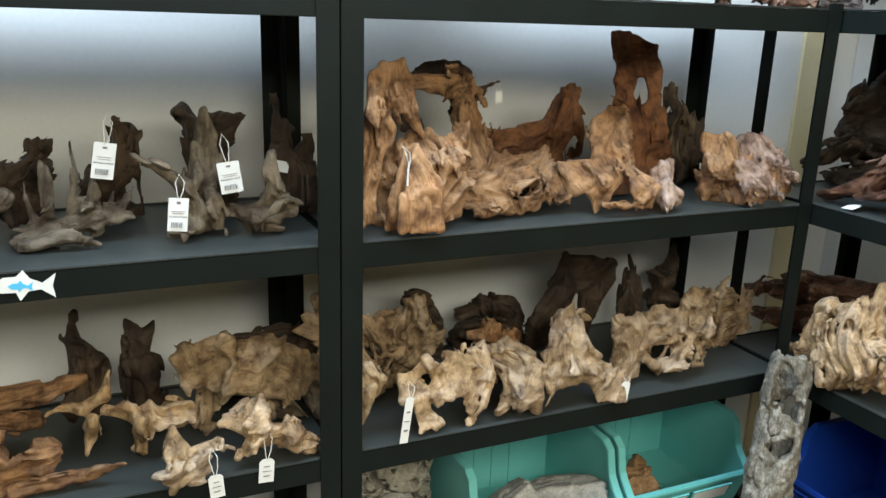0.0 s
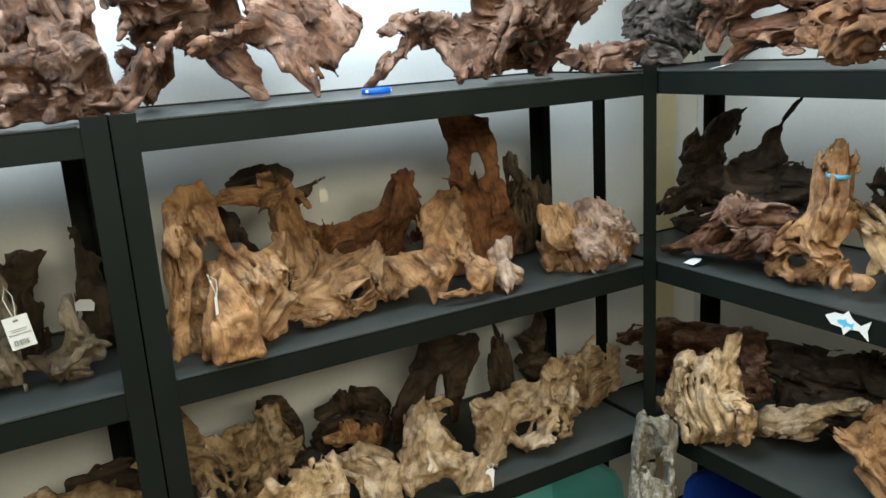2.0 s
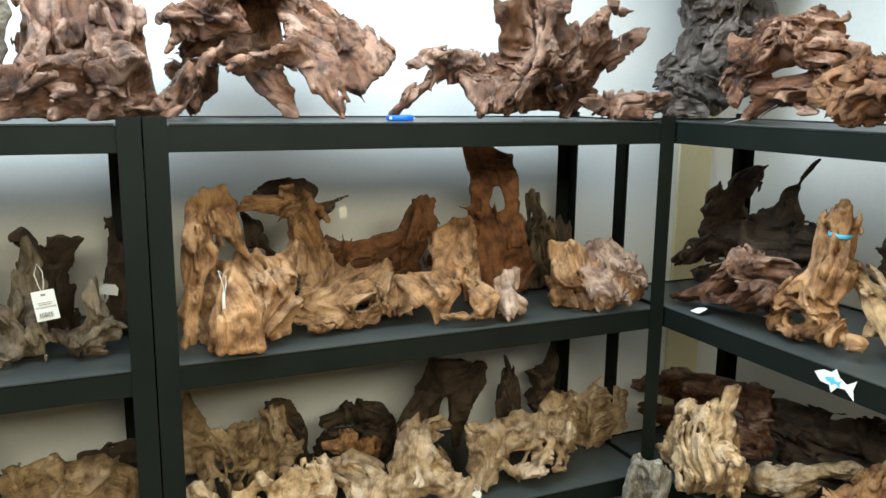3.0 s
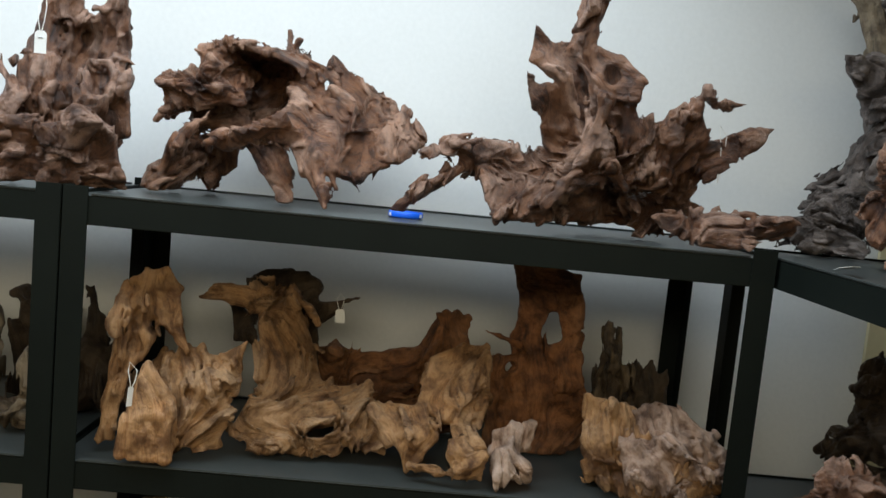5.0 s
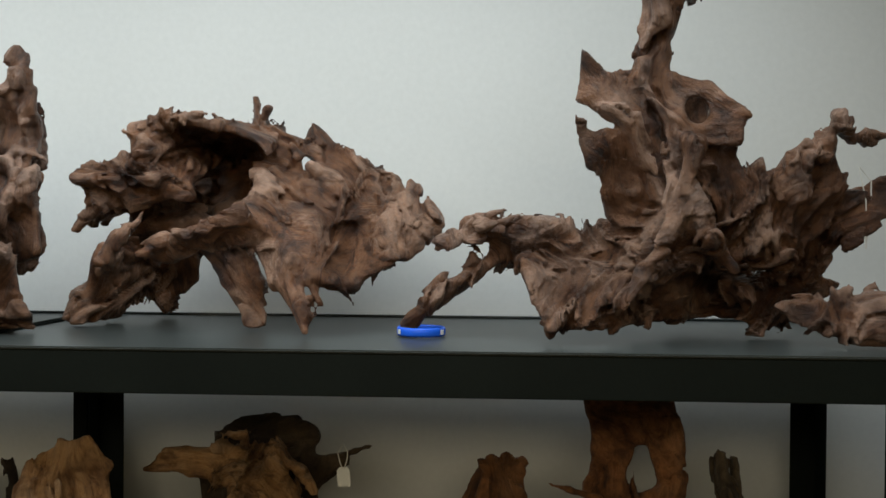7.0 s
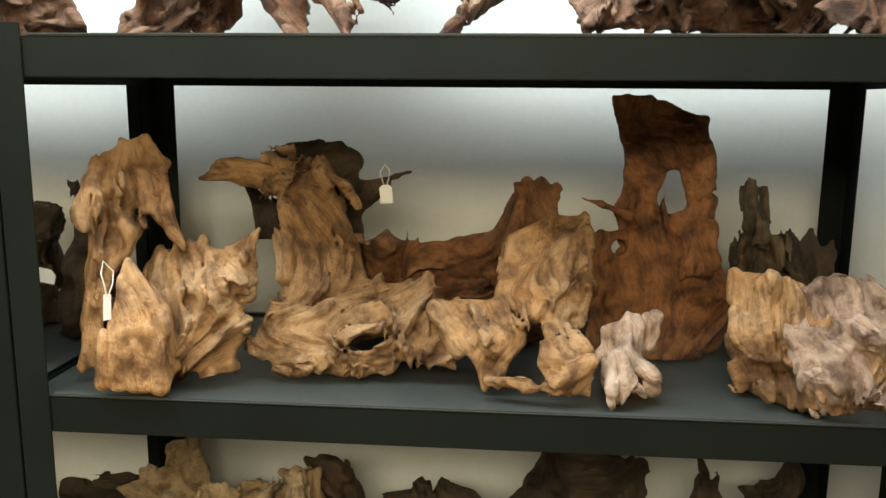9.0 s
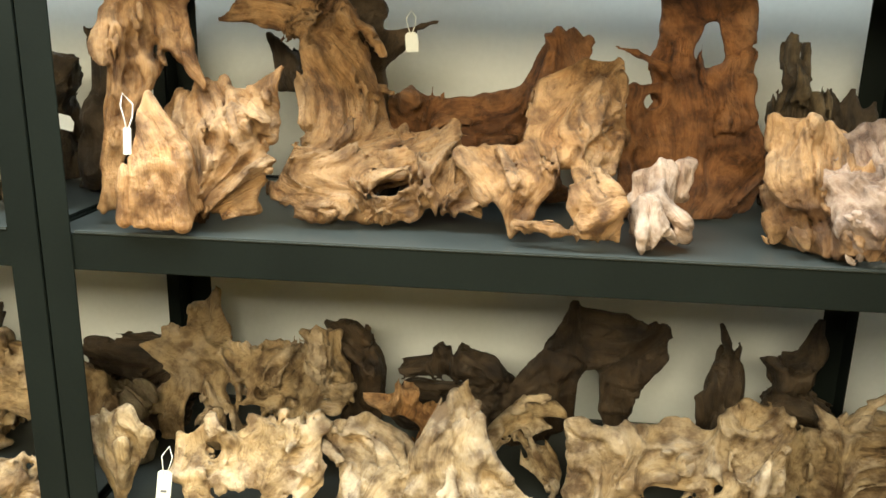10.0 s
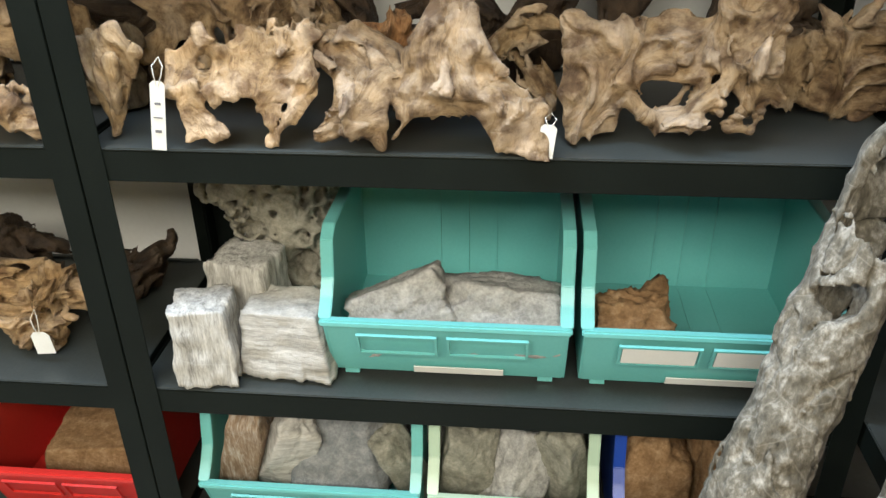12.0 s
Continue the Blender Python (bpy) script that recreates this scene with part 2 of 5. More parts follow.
class Wood:
    """A weathered piece grown from tapering limbs (x, y, height, radius in millimetres) that melt together, with hollows cut in."""

    def __init__(self, tier, mat, gnarl=1.0, ridges=1.0, fine=3.8, melt=9.0, draw=0.79, plates=0.0):
        self.z, self.mat, self.gnarl, self.ridges = (TIERS[tier] if tier < 9 else 0), mat, gnarl, ridges
        self.draw, self.plates = draw, plates
        self.h, self.melt, self.limbs, self.webs, self.hollows = fine / 1000, melt / 1000, [], [], []

    def limb(self, *nodes, flat=1.0):
        self.limbs.append((np.array(nodes, np.float32) / 1000, flat))

    def web(self, *nodes):
        """A sheet of wood between the limbs: a strip of triangles with rounded thickness."""
        self.webs.append(np.array(nodes, np.float32) / 1000 * (1, 1, 1, 1.3))

    def hollow(self, *nodes, flat=1.0):
        self.hollows.append((np.array(nodes, np.float32) / 1000, flat))

    def lean(self, above, rate, most):
        """Tips the higher nodes forward."""
        for a in [chain for chain, _ in self.limbs + self.hollows] + self.webs:
            a[:, 1] -= np.clip((a[:, 2] - above / 1000) * rate, 0, most / 1000)

    def done(self, name, label, category="driftwood", group="driftwood pieces on the racks", drop=True):
        nodes = np.concatenate([a for a, _ in self.limbs] + self.webs)
        lo = (nodes[:, :3] - nodes[:, 3:]).min(0) - (0.028, 0.055, 0.028)
        hi = (nodes[:, :3] + nodes[:, 3:]).max(0) + (0.028, 0.055, 0.028)
        h = self.h
        n = np.ceil((hi - lo) / h).astype(int) + 1
        step = 4
        m = (n + step - 1) // step + 2
        g = np.stack(np.meshgrid(*[np.arange(k) * h * step + o for k, o in zip(m, lo)], indexing="ij"), -1).reshape(-1, 3)
        shift = (len(bpy.data.objects) - 30) * 1.37
        warp = []
        for a in range(3):
            w = 0.0036 * value_noise(g / 0.075 + shift + 11 * a) + 0.0034 * value_noise(g / 0.034 + shift + 5 + 7 * a)
            if a == 1:
                w = w + 0.024 * value_noise(g / 0.095 + shift + 41) + 0.019 * value_noise(g / 0.046 + shift + 47)
            warp.append(spread((self.gnarl * w).reshape(m).astype(np.float32), n, step))
        axes = [(np.arange(k, dtype=np.float32) * h + o).reshape([-1 if i == a else 1 for i in range(3)]) for a, (k, o) in enumerate(zip(n, lo))]
        d = np.full(n, 0.06, np.float32)
        size = np.full(n, 0.004, np.float32)
        run = np.zeros((3, *n), np.float32)

        def steer(sl, c, way):
            """The grain follows the limbs."""
            way = way / max(float(np.linalg.norm(way)), 1e-6)
            way = way * (1 if way @ (0.25, 0.1, 1) > 0 else -1)
            pull = np.exp(np.clip(-c, -0.06, 0.02) / 0.010)
            for a in range(3):
                run[a][sl] += pull * float(way[a])

        def apply(chains, k, sign):
            for chain, flat in chains:
                for p, q in zip(chain[:-1], chain[1:]):
                    r = max(p[3], q[3]) + k + 0.03
                    ry = max(p[3], q[3]) * max(flat, 1) + k + 0.03
                    pad = np.array([r, ry + 0.02, r])
                    i0 = np.maximum(((np.minimum(p[:3], q[:3]) - pad - lo) / h).astype(int), 0)
                    i1 = np.minimum(((np.maximum(p[:3], q[:3]) + pad - lo) / h).astype(int) + 2, n)
                    if (i1 <= i0).any():
                        continue
                    sl = tuple(slice(a, b) for a, b in zip(i0, i1))
                    x, y, z = [axes[a][tuple(sl[i] if i == a else slice(None) for i in range(3))] + warp[a][sl] - p[a] for a in range(3)]
                    y = y / flat
                    v = (q - p)[:3] * (1, 1 / flat, 1)
                    t = np.clip((x * v[0] + y * v[1] + z * v[2]) / max(float(v @ v), 1e-9), 0, 1)
                    rad = p[3] + t * (q[3] - p[3])
                    c = np.sqrt((x - t * v[0]) ** 2 + (y - t * v[1]) ** 2 + (z - t * v[2]) ** 2) - rad
                    if flat < 1:
                        c = c * (0.4 + 0.6 * flat)
                    old = d[sl]
                    if sign > 0:
                        size[sl] = np.where(c < old, rad * min(flat, 1), size[sl])
                        steer(sl, c, (q - p)[:3])
                        b = np.clip(0.5 + 0.5 * (old - c) / k, 0, 1)
                        d[sl] = old * (1 - b) + c * b - k * b * (1 - b)
                    else:
                        b = np.clip(0.5 - 0.5 * (old + c) / k, 0, 1)
                        d[sl] = old * (1 - b) - c * b + k * b * (1 - b)

        def sheet(a, b, c, k):
            r = max(a[3], b[3], c[3]) + k + 0.03
            tri = np.stack([a, b, c])
            i0 = np.maximum(((tri[:, :3].min(0) - r - (0, 0.02, 0) - lo) / h).astype(int), 0)
            i1 = np.minimum(((tri[:, :3].max(0) + r + (0, 0.02, 0) - lo) / h).astype(int) + 2, n)
            sl = tuple(slice(p, q) for p, q in zip(i0, i1))
            x, y, z = [axes[i][tuple(sl[j] if j == i else slice(None) for j in range(3))] + warp[i][sl] - a[i] for i in range(3)]
            u, v = (b - a)[:3], (c - a)[:3]
            uu, uv, vv = float(u @ u), float(u @ v), float(v @ v)
            det = max(uu * vv - uv * uv, 1e-12)
            pu, pv = x * u[0] + y * u[1] + z * u[2], x * v[0] + y * v[1] + z * v[2]
            s, t = (vv * pu - uv * pv) / det, (uu * pv - uv * pu) / det
            inside = (s >= 0) & (t >= 0) & (s + t <= 1)
            m = np.cross(u, v)
            m = m / max(float(np.linalg.norm(m)), 1e-9)
            face = np.abs(x * m[0] + y * m[1] + z * m[2]) - (a[3] + s * (b[3] - a[3]) + t * (c[3] - a[3]))
            out = np.where(inside, face, 1.0)
            rad = a[3] + np.clip(s, 0, 1) * (b[3] - a[3]) + np.clip(t, 0, 1) * (c[3] - a[3])
            for p, q in ((a, b), (b, c), (c, a)):
                e, o = (q - p)[:3], (p - a)[:3]
                w = np.clip(((x - o[0]) * e[0] + (y - o[1]) * e[1] + (z - o[2]) * e[2]) / max(float(e @ e), 1e-9), 0, 1)
                rim = np.sqrt((x - o[0] - w * e[0]) ** 2 + (y - o[1] - w * e[1]) ** 2 + (z - o[2] - w * e[2]) ** 2) - (p[3] + w * (q[3] - p[3]))
                out = np.minimum(out, rim)
            old = d[sl]
            size[sl] = np.where(out < old, np.maximum(rad, 0.003), size[sl])
            steer(sl, out, v)
            f = np.clip(0.5 + 0.5 * (old - out) / k, 0, 1)
            d[sl] = old * (1 - f) + out * f - k * f * (1 - f)

        for strip in self.webs:
            for a, b, c in zip(strip[:-2], strip[1:-1], strip[2:]):
                sheet(a, b, c, self.melt)
        apply(self.limbs, self.melt, 1)
        apply(self.hollows, 0.006, -1)
        near = np.argwhere(np.abs(d) < 0.026)
        p = near * h + lo
        at = tuple(near.T)
        heart = (lo + hi) / 2

        def along(points, way, much):
            """Places drawn out along the grain."""
            way = way / np.maximum(np.linalg.norm(way, axis=1, keepdims=True), 1e-6)
            o = points - heart
            return o - much * (o * way).sum(1, keepdims=True) * way

        way = run[:, at[0], at[1], at[2]].T
        gp, lp = along(p, way, self.draw), along(p, way, 0.6 * self.draw)
        broad = 1 - 2 * np.abs(value_noise(lp / 0.060 + shift + 21))
        fold = 0.55 - 2.6 * np.abs(value_noise(gp / 0.034 + shift))
        cleft = np.exp(-(value_noise(gp / 0.024 + shift + 9) / 0.115) ** 2)
        nick = np.exp(-(value_noise(gp / 0.014 + shift + 19) / 0.13) ** 2)
        flute = value_noise(gp / 0.0125 + shift + 3)
        pit = np.clip(value_noise(lp / 0.040 + shift + 31) - 0.30, 0, 1) + 0.45 * np.clip(value_noise(lp / 0.021 + shift + 33) - 0.32, 0, 1)
        here = size[at]
        push = self.gnarl * (0.013 * (broad - 0.35) - 0.075 * pit) + self.ridges * (0.0065 * fold - 0.0115 * cleft + 0.0036 * flute - 0.0050 * nick + 0.0025)
        if self.plates:
            crack = np.exp(-(value_noise(gp / 0.036 + shift + 13) / 0.07) ** 2)
            push += self.plates * (0.0034 * value_noise(lp / 0.022 + shift + 15) + 0.0030 * value_noise(lp / 0.009 + shift + 17) - 0.007 * crack)
        push = np.maximum(push * np.clip(here / 0.013, 0.2, 1.25), -0.42 * here)
        bore = np.clip(value_noise(lp / 0.019 + shift + 37) - 0.40, 0, 1) * np.clip(value_noise(p / 0.11 + shift + 43) + 0.45, 0, 1)
        push -= np.minimum(self.gnarl * 0.11 * bore * np.clip((here - 0.007) / 0.008, 0, 1.3), 0.55 * here)
        push = np.maximum(push, -0.62 * here)
        d[at] -= push
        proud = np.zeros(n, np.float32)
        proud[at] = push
        d = np.maximum(d, 0.0 - axes[2] if drop else -1.0)
        verts, faces = largest_piece(*net(d, lo, h))
        cell = np.clip(((verts - lo) / h).astype(int), 0, n - 2)
        way = sum(run[:, cell[:, 0] + i, cell[:, 1] + j, cell[:, 2] + k].T for i in (0, 1) for j in (0, 1) for k in (0, 1))
        flow = along(verts, way, 0.88)
        crest_tone = proud[cell[:, 0], cell[:, 1], cell[:, 2]] / 0.012
        base = verts[:, 2].min() if drop else 0.0
        mid = (verts[:, :2].min(0) + verts[:, :2].max(0)) / 2
        verts -= (mid[0], mid[1], base)
        me = quad_mesh(name, verts, faces, self.mat)
        me.attributes.new("grain", "FLOAT_VECTOR", "POINT").data.foreach_set("vector", np.ascontiguousarray(flow, np.float32).ravel())
        me.attributes.new("crest_tone", "FLOAT", "POINT").data.foreach_set("value", np.ascontiguousarray(crest_tone, np.float32))
        ob = new(name, me)
        ob.location = (mid[0], mid[1], self.z + (0 if drop else base) + 0.0005)
        return tagged(ob, label, category, group)


def wood_skin(name, dark, mid, pale, bleach, along, rough=0.52, bleached=0.35):
    """Weathered wood: streaks along the grain, patches of bleaching, raised relief toned paler, dark cracks and fine
    relief.
    """
    m, nt, b = nodes_of(name, rough)
    b.inputs["Specular IOR Level"].default_value = 0.45
    co = nt.nodes.new("ShaderNodeTexCoord").outputs["Object"]
    info = nt.nodes.new("ShaderNodeObjectInfo")
    off = nt.nodes.new("ShaderNodeVectorMath")
    off.operation = "ADD"
    nt.links.new(co, off.inputs[0])
    scaled = nt.nodes.new("ShaderNodeVectorMath")
    scaled.operation = "SCALE"
    scaled.inputs[0].default_value, = ((7, 3, 5),)
    nt.links.new(info.outputs["Random"], scaled.inputs["Scale"])
    nt.links.new(scaled.outputs[0], off.inputs[1])
    warp = node(nt, "ShaderNodeTexNoise", Scale=9.0, Detail=2.0)
    nt.links.new(off.outputs[0], warp.inputs["Vector"])
    mapping = nt.nodes.new("ShaderNodeVectorMath")
    mapping.operation = "MULTIPLY_ADD"
    mapping.inputs[1].default_value = along
    nt.links.new(warp.outputs["Color"], mapping.inputs[0])
    flow = nt.nodes.new("ShaderNodeAttribute")
    flow.attribute_name = "grain"
    nt.links.new(flow.outputs["Vector"], mapping.inputs[2])
    streak = node(nt, "ShaderNodeTexNoise", Scale=48.0, Detail=9.0, Roughness=0.72)
    nt.links.new(mapping.outputs[0], streak.inputs["Vector"])
    patch = node(nt, "ShaderNodeTexNoise", Scale=11.0, Detail=5.0, Roughness=0.6)
    nt.links.new(off.outputs[0], patch.inputs["Vector"])
    crack = node(nt, "ShaderNodeTexVoronoi", Scale=60.0)
    crack.feature = "DISTANCE_TO_EDGE"
    nt.links.new(mapping.outputs[0], crack.inputs["Vector"])
    grit = node(nt, "ShaderNodeTexNoise", Scale=240.0, Detail=3.0)
    nt.links.new(off.outputs[0], grit.inputs["Vector"])
    body = ramp(nt, streak.outputs[0], [(0.34, dark), (0.44, mid), (0.54, pale), (0.64, mid), (0.75, dark)])
    # Relief contrast put into colour: raised wood takes more of the pale tone.
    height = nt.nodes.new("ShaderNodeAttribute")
    height.attribute_name = "crest_tone"
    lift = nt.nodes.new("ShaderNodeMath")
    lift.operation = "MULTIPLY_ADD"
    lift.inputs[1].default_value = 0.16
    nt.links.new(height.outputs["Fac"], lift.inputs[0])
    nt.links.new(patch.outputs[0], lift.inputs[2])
    crest_tone = ramp(nt, lift.outputs[0], [(0.46, (0, 0, 0)), (0.66, (1, 1, 1))])
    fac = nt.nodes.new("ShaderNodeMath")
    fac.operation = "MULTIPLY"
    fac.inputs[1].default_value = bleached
    nt.links.new(crest_tone, fac.inputs[0])
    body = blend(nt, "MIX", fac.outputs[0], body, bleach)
    stain = ramp(nt, patch.outputs[0], [(0.34, (0.30, 0.23, 0.18)), (0.48, (1, 1, 1))])
    body = blend(nt, "MULTIPLY", 0.8, body, stain)
    line = ramp(nt, crack.outputs["Distance"], [(0.0, (0.35, 0.28, 0.24)), (0.035, (1, 1, 1))])
    body = blend(nt, "MULTIPLY", 0.15, body, line)
    mottle = node(nt, "ShaderNodeTexNoise", Scale=30.0, Detail=4.0, Roughness=0.6)
    nt.links.new(off.outputs[0], mottle.inputs["Vector"])
    body = blend(nt, "MULTIPLY", 0.8, body, ramp(nt, mottle.outputs[0], [(0.34, (0.30, 0.22, 0.16)), (0.50, (1, 1, 1)), (0.66, (1.35, 1.32, 1.30))]))
    tint = ramp(nt, info.outputs["Random"], [(0.0, (0.82, 0.80, 0.80)), (0.5, (1, 1, 1)), (1.0, (1.12, 1.04, 0.94))])
    nt.links.new(blend(nt, "MULTIPLY", 1.0, body, tint), b.inputs["Base Color"])
    relief = nt.nodes.new("ShaderNodeMath")
    relief.operation = "MULTIPLY_ADD"
    relief.inputs[1].default_value = 0.13
    nt.links.new(grit.outputs[0], relief.inputs[0])
    nt.links.new(streak.outputs[0], relief.inputs[2])
    sunk = nt.nodes.new("ShaderNodeMath")
    sunk.operation = "MULTIPLY_ADD"
    sunk.inputs[1].default_value = 0.06
    nt.links.new(line, sunk.inputs[0])
    nt.links.new(relief.outputs[0], sunk.inputs[2])
    swell = nt.nodes.new("ShaderNodeMath")
    swell.operation = "MULTIPLY_ADD"
    swell.inputs[1].default_value = 0.5
    nt.links.new(mottle.outputs[0], swell.inputs[0])
    nt.links.new(sunk.outputs[0], swell.inputs[2])
    bump(nt, b, swell.outputs[0], 0.9, 0.011)
    return m


UP, SIDE = (0.030, 0.030, 0.030), (0.045, 0.045, 0.045)
BROWN_TONES = (0.016, 0.0055, 0.002), (0.080, 0.031, 0.0125), (0.175, 0.082, 0.040), (0.43, 0.285, 0.212)
TAN_TONES = (0.070, 0.029, 0.009), (0.230, 0.116, 0.043), (0.355, 0.205, 0.092), (0.51, 0.36, 0.225)
PALE_TONES = (0.105, 0.061, 0.024), (0.315, 0.213, 0.105), (0.445, 0.325, 0.182), (0.58, 0.48, 0.37)
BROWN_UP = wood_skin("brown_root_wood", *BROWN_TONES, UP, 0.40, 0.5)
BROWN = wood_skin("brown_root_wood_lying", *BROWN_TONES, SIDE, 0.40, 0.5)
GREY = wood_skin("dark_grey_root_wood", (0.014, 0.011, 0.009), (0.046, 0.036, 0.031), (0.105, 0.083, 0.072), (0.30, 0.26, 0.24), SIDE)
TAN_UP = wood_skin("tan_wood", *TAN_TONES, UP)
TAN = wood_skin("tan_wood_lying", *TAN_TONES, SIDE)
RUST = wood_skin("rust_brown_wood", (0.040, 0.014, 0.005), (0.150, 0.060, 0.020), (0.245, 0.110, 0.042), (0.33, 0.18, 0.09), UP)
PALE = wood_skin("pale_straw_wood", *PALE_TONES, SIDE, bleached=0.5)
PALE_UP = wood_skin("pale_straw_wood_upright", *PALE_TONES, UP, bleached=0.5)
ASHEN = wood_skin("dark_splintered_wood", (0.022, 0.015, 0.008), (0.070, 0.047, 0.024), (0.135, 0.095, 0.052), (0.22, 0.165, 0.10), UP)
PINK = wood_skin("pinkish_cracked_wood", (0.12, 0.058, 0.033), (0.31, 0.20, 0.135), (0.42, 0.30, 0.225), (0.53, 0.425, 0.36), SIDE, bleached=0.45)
# Dark brown back-row wood, with the shelves' shade put into its tones.
DUSK = wood_skin("dark_brown_shaded_wood", (0.014, 0.009, 0.0045), (0.040, 0.0245, 0.012), (0.068, 0.044, 0.023), (0.11, 0.078, 0.048), UP)
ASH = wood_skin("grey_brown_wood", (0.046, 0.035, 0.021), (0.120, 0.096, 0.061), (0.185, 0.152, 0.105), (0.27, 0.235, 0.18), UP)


# ---- driftwood pieces, in millimetres ----

w = Wood(0, BROWN, gnarl=0.85, ridges=1.05, fine=3.4, draw=0.72)
w.web((313, 354, 284, 13), (333, 210, 150, 14), (392, 366, 262, 13), (421, 150, 73, 11), (481, 354, 223, 11), (469, 162, 65, 10), (535, 318, 191, 9), (509, 210, 95, 9), (581, 270, 142, 5))
w.web((175, 378, 273, 12), (181, 390, 153, 14), (273, 378, 288, 12), (279, 354, 161, 13), (315, 366, 286, 12), (322, 294, 156, 13))
w.web((147, 246, 284, 9), (191, 234, 297, 7), (160, 234, 221, 12), (203, 306, 258, 13), (226, 234, 190, 9), (222, 354, 265, 11))
w.web((82, 246, 218, 6), (137, 270, 234, 11), (111, 222, 171, 7), (186, 222, 200, 12), (234, 210, 185, 7))
w.web((82, 270, 144, 7), (123, 306, 202, 9), (123, 306, 138, 11), (196, 342, 188, 11), (204, 318, 130, 11))
w.limb((82, 246, 209, 7), (92, 246, 165, 8), (69, 246, 134, 5))
w.web((182, 174, 101, 7), (262, 162, 134, 10), (212, 186, 93, 7), (325, 174, 155, 10), (285, 198, 123, 10), (353, 198, 132, 12))
w.limb((125, 198, 101, 12), (148, 186, 130, 8), (174, 174, 142, 5), (184, 174, 161, 2))
w.web((111, 222, 102, 12), (142, 306, 110, 11), (68, 258, 18, 12), (129, 366, 74, 14), (84, 318, 15, 9))
w.limb((78, 246, 27, 12), (62, 246, 6, 7))
w.web((99, 342, 97, 14), (184, 378, 99, 14), (140, 378, 30, 12), (191, 378, 60, 7))
w.web((221, 294, 115, 11), (304, 258, 109, 11), (268, 258, 64, 10), (329, 222, 56, 7), (331, 210, 0, 5))
w.web((329, 210, 124, 10), (395, 162, 97, 11), (370, 162, 64, 7), (412, 138, 40, 6), (418, 138, 2, 3))
w.limb((421, 150, 73, 10), (433, 138, 42, 5))
w.limb((382, 162, 81, 18), (409, 138, 32, 14), (417, 138, 8, 7))
w.limb((454, 150, 73, 8), (475, 150, 42, 3))
w.limb((498, 198, 91, 8), (496, 198, 62, 3))
w.limb((284, 366, 347, 5), (288, 366, 305, 13), (310, 366, 326, 5))
w.limb((195, 222, 305, 5), (191, 234, 286, 10))
w.limb((156, 246, 292, 4), (165, 246, 266, 11))
w.web((366, 378, 278, 5), (381, 378, 298, 6), (393, 366, 238, 10), (431, 366, 258, 7), (480, 354, 232, 6))
w.limb((431, 366, 262, 5), (447, 354, 237, 9))
w.limb((535, 318, 209, 6), (541, 306, 181, 8))
w.limb((560, 294, 180, 5), (579, 282, 152, 6))
w.hollow((402, 210, 225, 8), (360, 438, 256, 9))
w.hollow((450, 126, 128, 11), (480, 138, 129, 8))
w.hollow((258, 246, 209, 26), (256, 318, 199, 22))
w.hollow((132, 198, 143, 17), (93, 306, 147, 15))
w.hollow((190, 222, 116, 10), (202, 294, 110, 9))
w.web((178, 385, 282, 9), (196, 240, 292, 7), (262, 390, 290, 10), (268, 226, 284, 8), (322, 380, 288, 10), (338, 236, 258, 9))
w.web((72, 300, 212, 9), (78, 222, 206, 6), (128, 310, 226, 10), (140, 214, 200, 8), (196, 320, 214, 10))
w.done("driftwood_root", "large gnarled brown root with legs on the top deck")

w = Wood(0, BROWN_UP, gnarl=0.8, ridges=1.05, fine=3.4, draw=0.74)
w.limb((541, 170, 10, 12), (583, 170, 49, 15), (628, 182, 79, 17), (682, 194, 117, 21))
w.limb((587, 182, 121, 9), (632, 182, 139, 15), (690, 194, 138, 17), (757, 194, 134, 18), (806, 194, 126, 22))
w.web((632, 182, 99, 8), (699, 194, 108, 12), (674, 194, 133, 12), (756, 182, 108, 16), (740, 194, 134, 13), (803, 170, 100, 18))
w.web((700, 146, 102, 8), (806, 194, 134, 12), (726, 98, 16, 6), (827, 122, 75, 12), (807, 134, 26, 7), (906, 194, 93, 13), (882, 194, 31, 7), (963, 254, 95, 12), (935, 242, 30, 8), (1027, 266, 70, 12), (990, 254, 27, 8), (1062, 242, 52, 12), (1050, 230, 18, 8))
w.web((806, 194, 134, 13), (901, 146, 163, 17), (829, 134, 83, 12), (930, 134, 123, 13), (871, 110, 75, 8))
w.limb((890, 134, 185, 14), (923, 110, 129, 14), (958, 134, 92, 11))
w.limb((897, 134, 248, 13), (883, 122, 184, 11), (860, 98, 113, 9), (810, 86, 52, 9))
w.web((778, 146, 242, 7), (841, 170, 270, 13), (804, 158, 188, 10), (866, 170, 197, 16), (823, 170, 141, 11), (899, 170, 141, 18))
w.web((841, 170, 270, 11), (900, 182, 272, 11), (866, 170, 197, 15), (952, 194, 237, 10), (918, 182, 158, 15), (978, 170, 198, 11), (963, 194, 110, 17))
w.web((766, 146, 360, 3), (764, 146, 301, 6), (798, 158, 327, 6), (800, 158, 283, 7), (844, 170, 342, 10), (841, 170, 270, 11))
w.web((755, 134, 277, 2), (778, 146, 222, 6), (801, 158, 258, 6), (818, 170, 205, 10), (841, 170, 266, 10))
w.limb((859, 182, 272, 21), (866, 182, 337, 28), (868, 182, 369, 27), (873, 182, 409, 26), (881, 182, 451, 32), (870, 182, 489, 31), (861, 194, 542, 27), (849, 194, 583, 21))
w.web((872, 170, 338, 10), (885, 170, 282, 10), (925, 158, 321, 6), (905, 170, 262, 9), (961, 146, 287, 5), (959, 158, 248, 6))
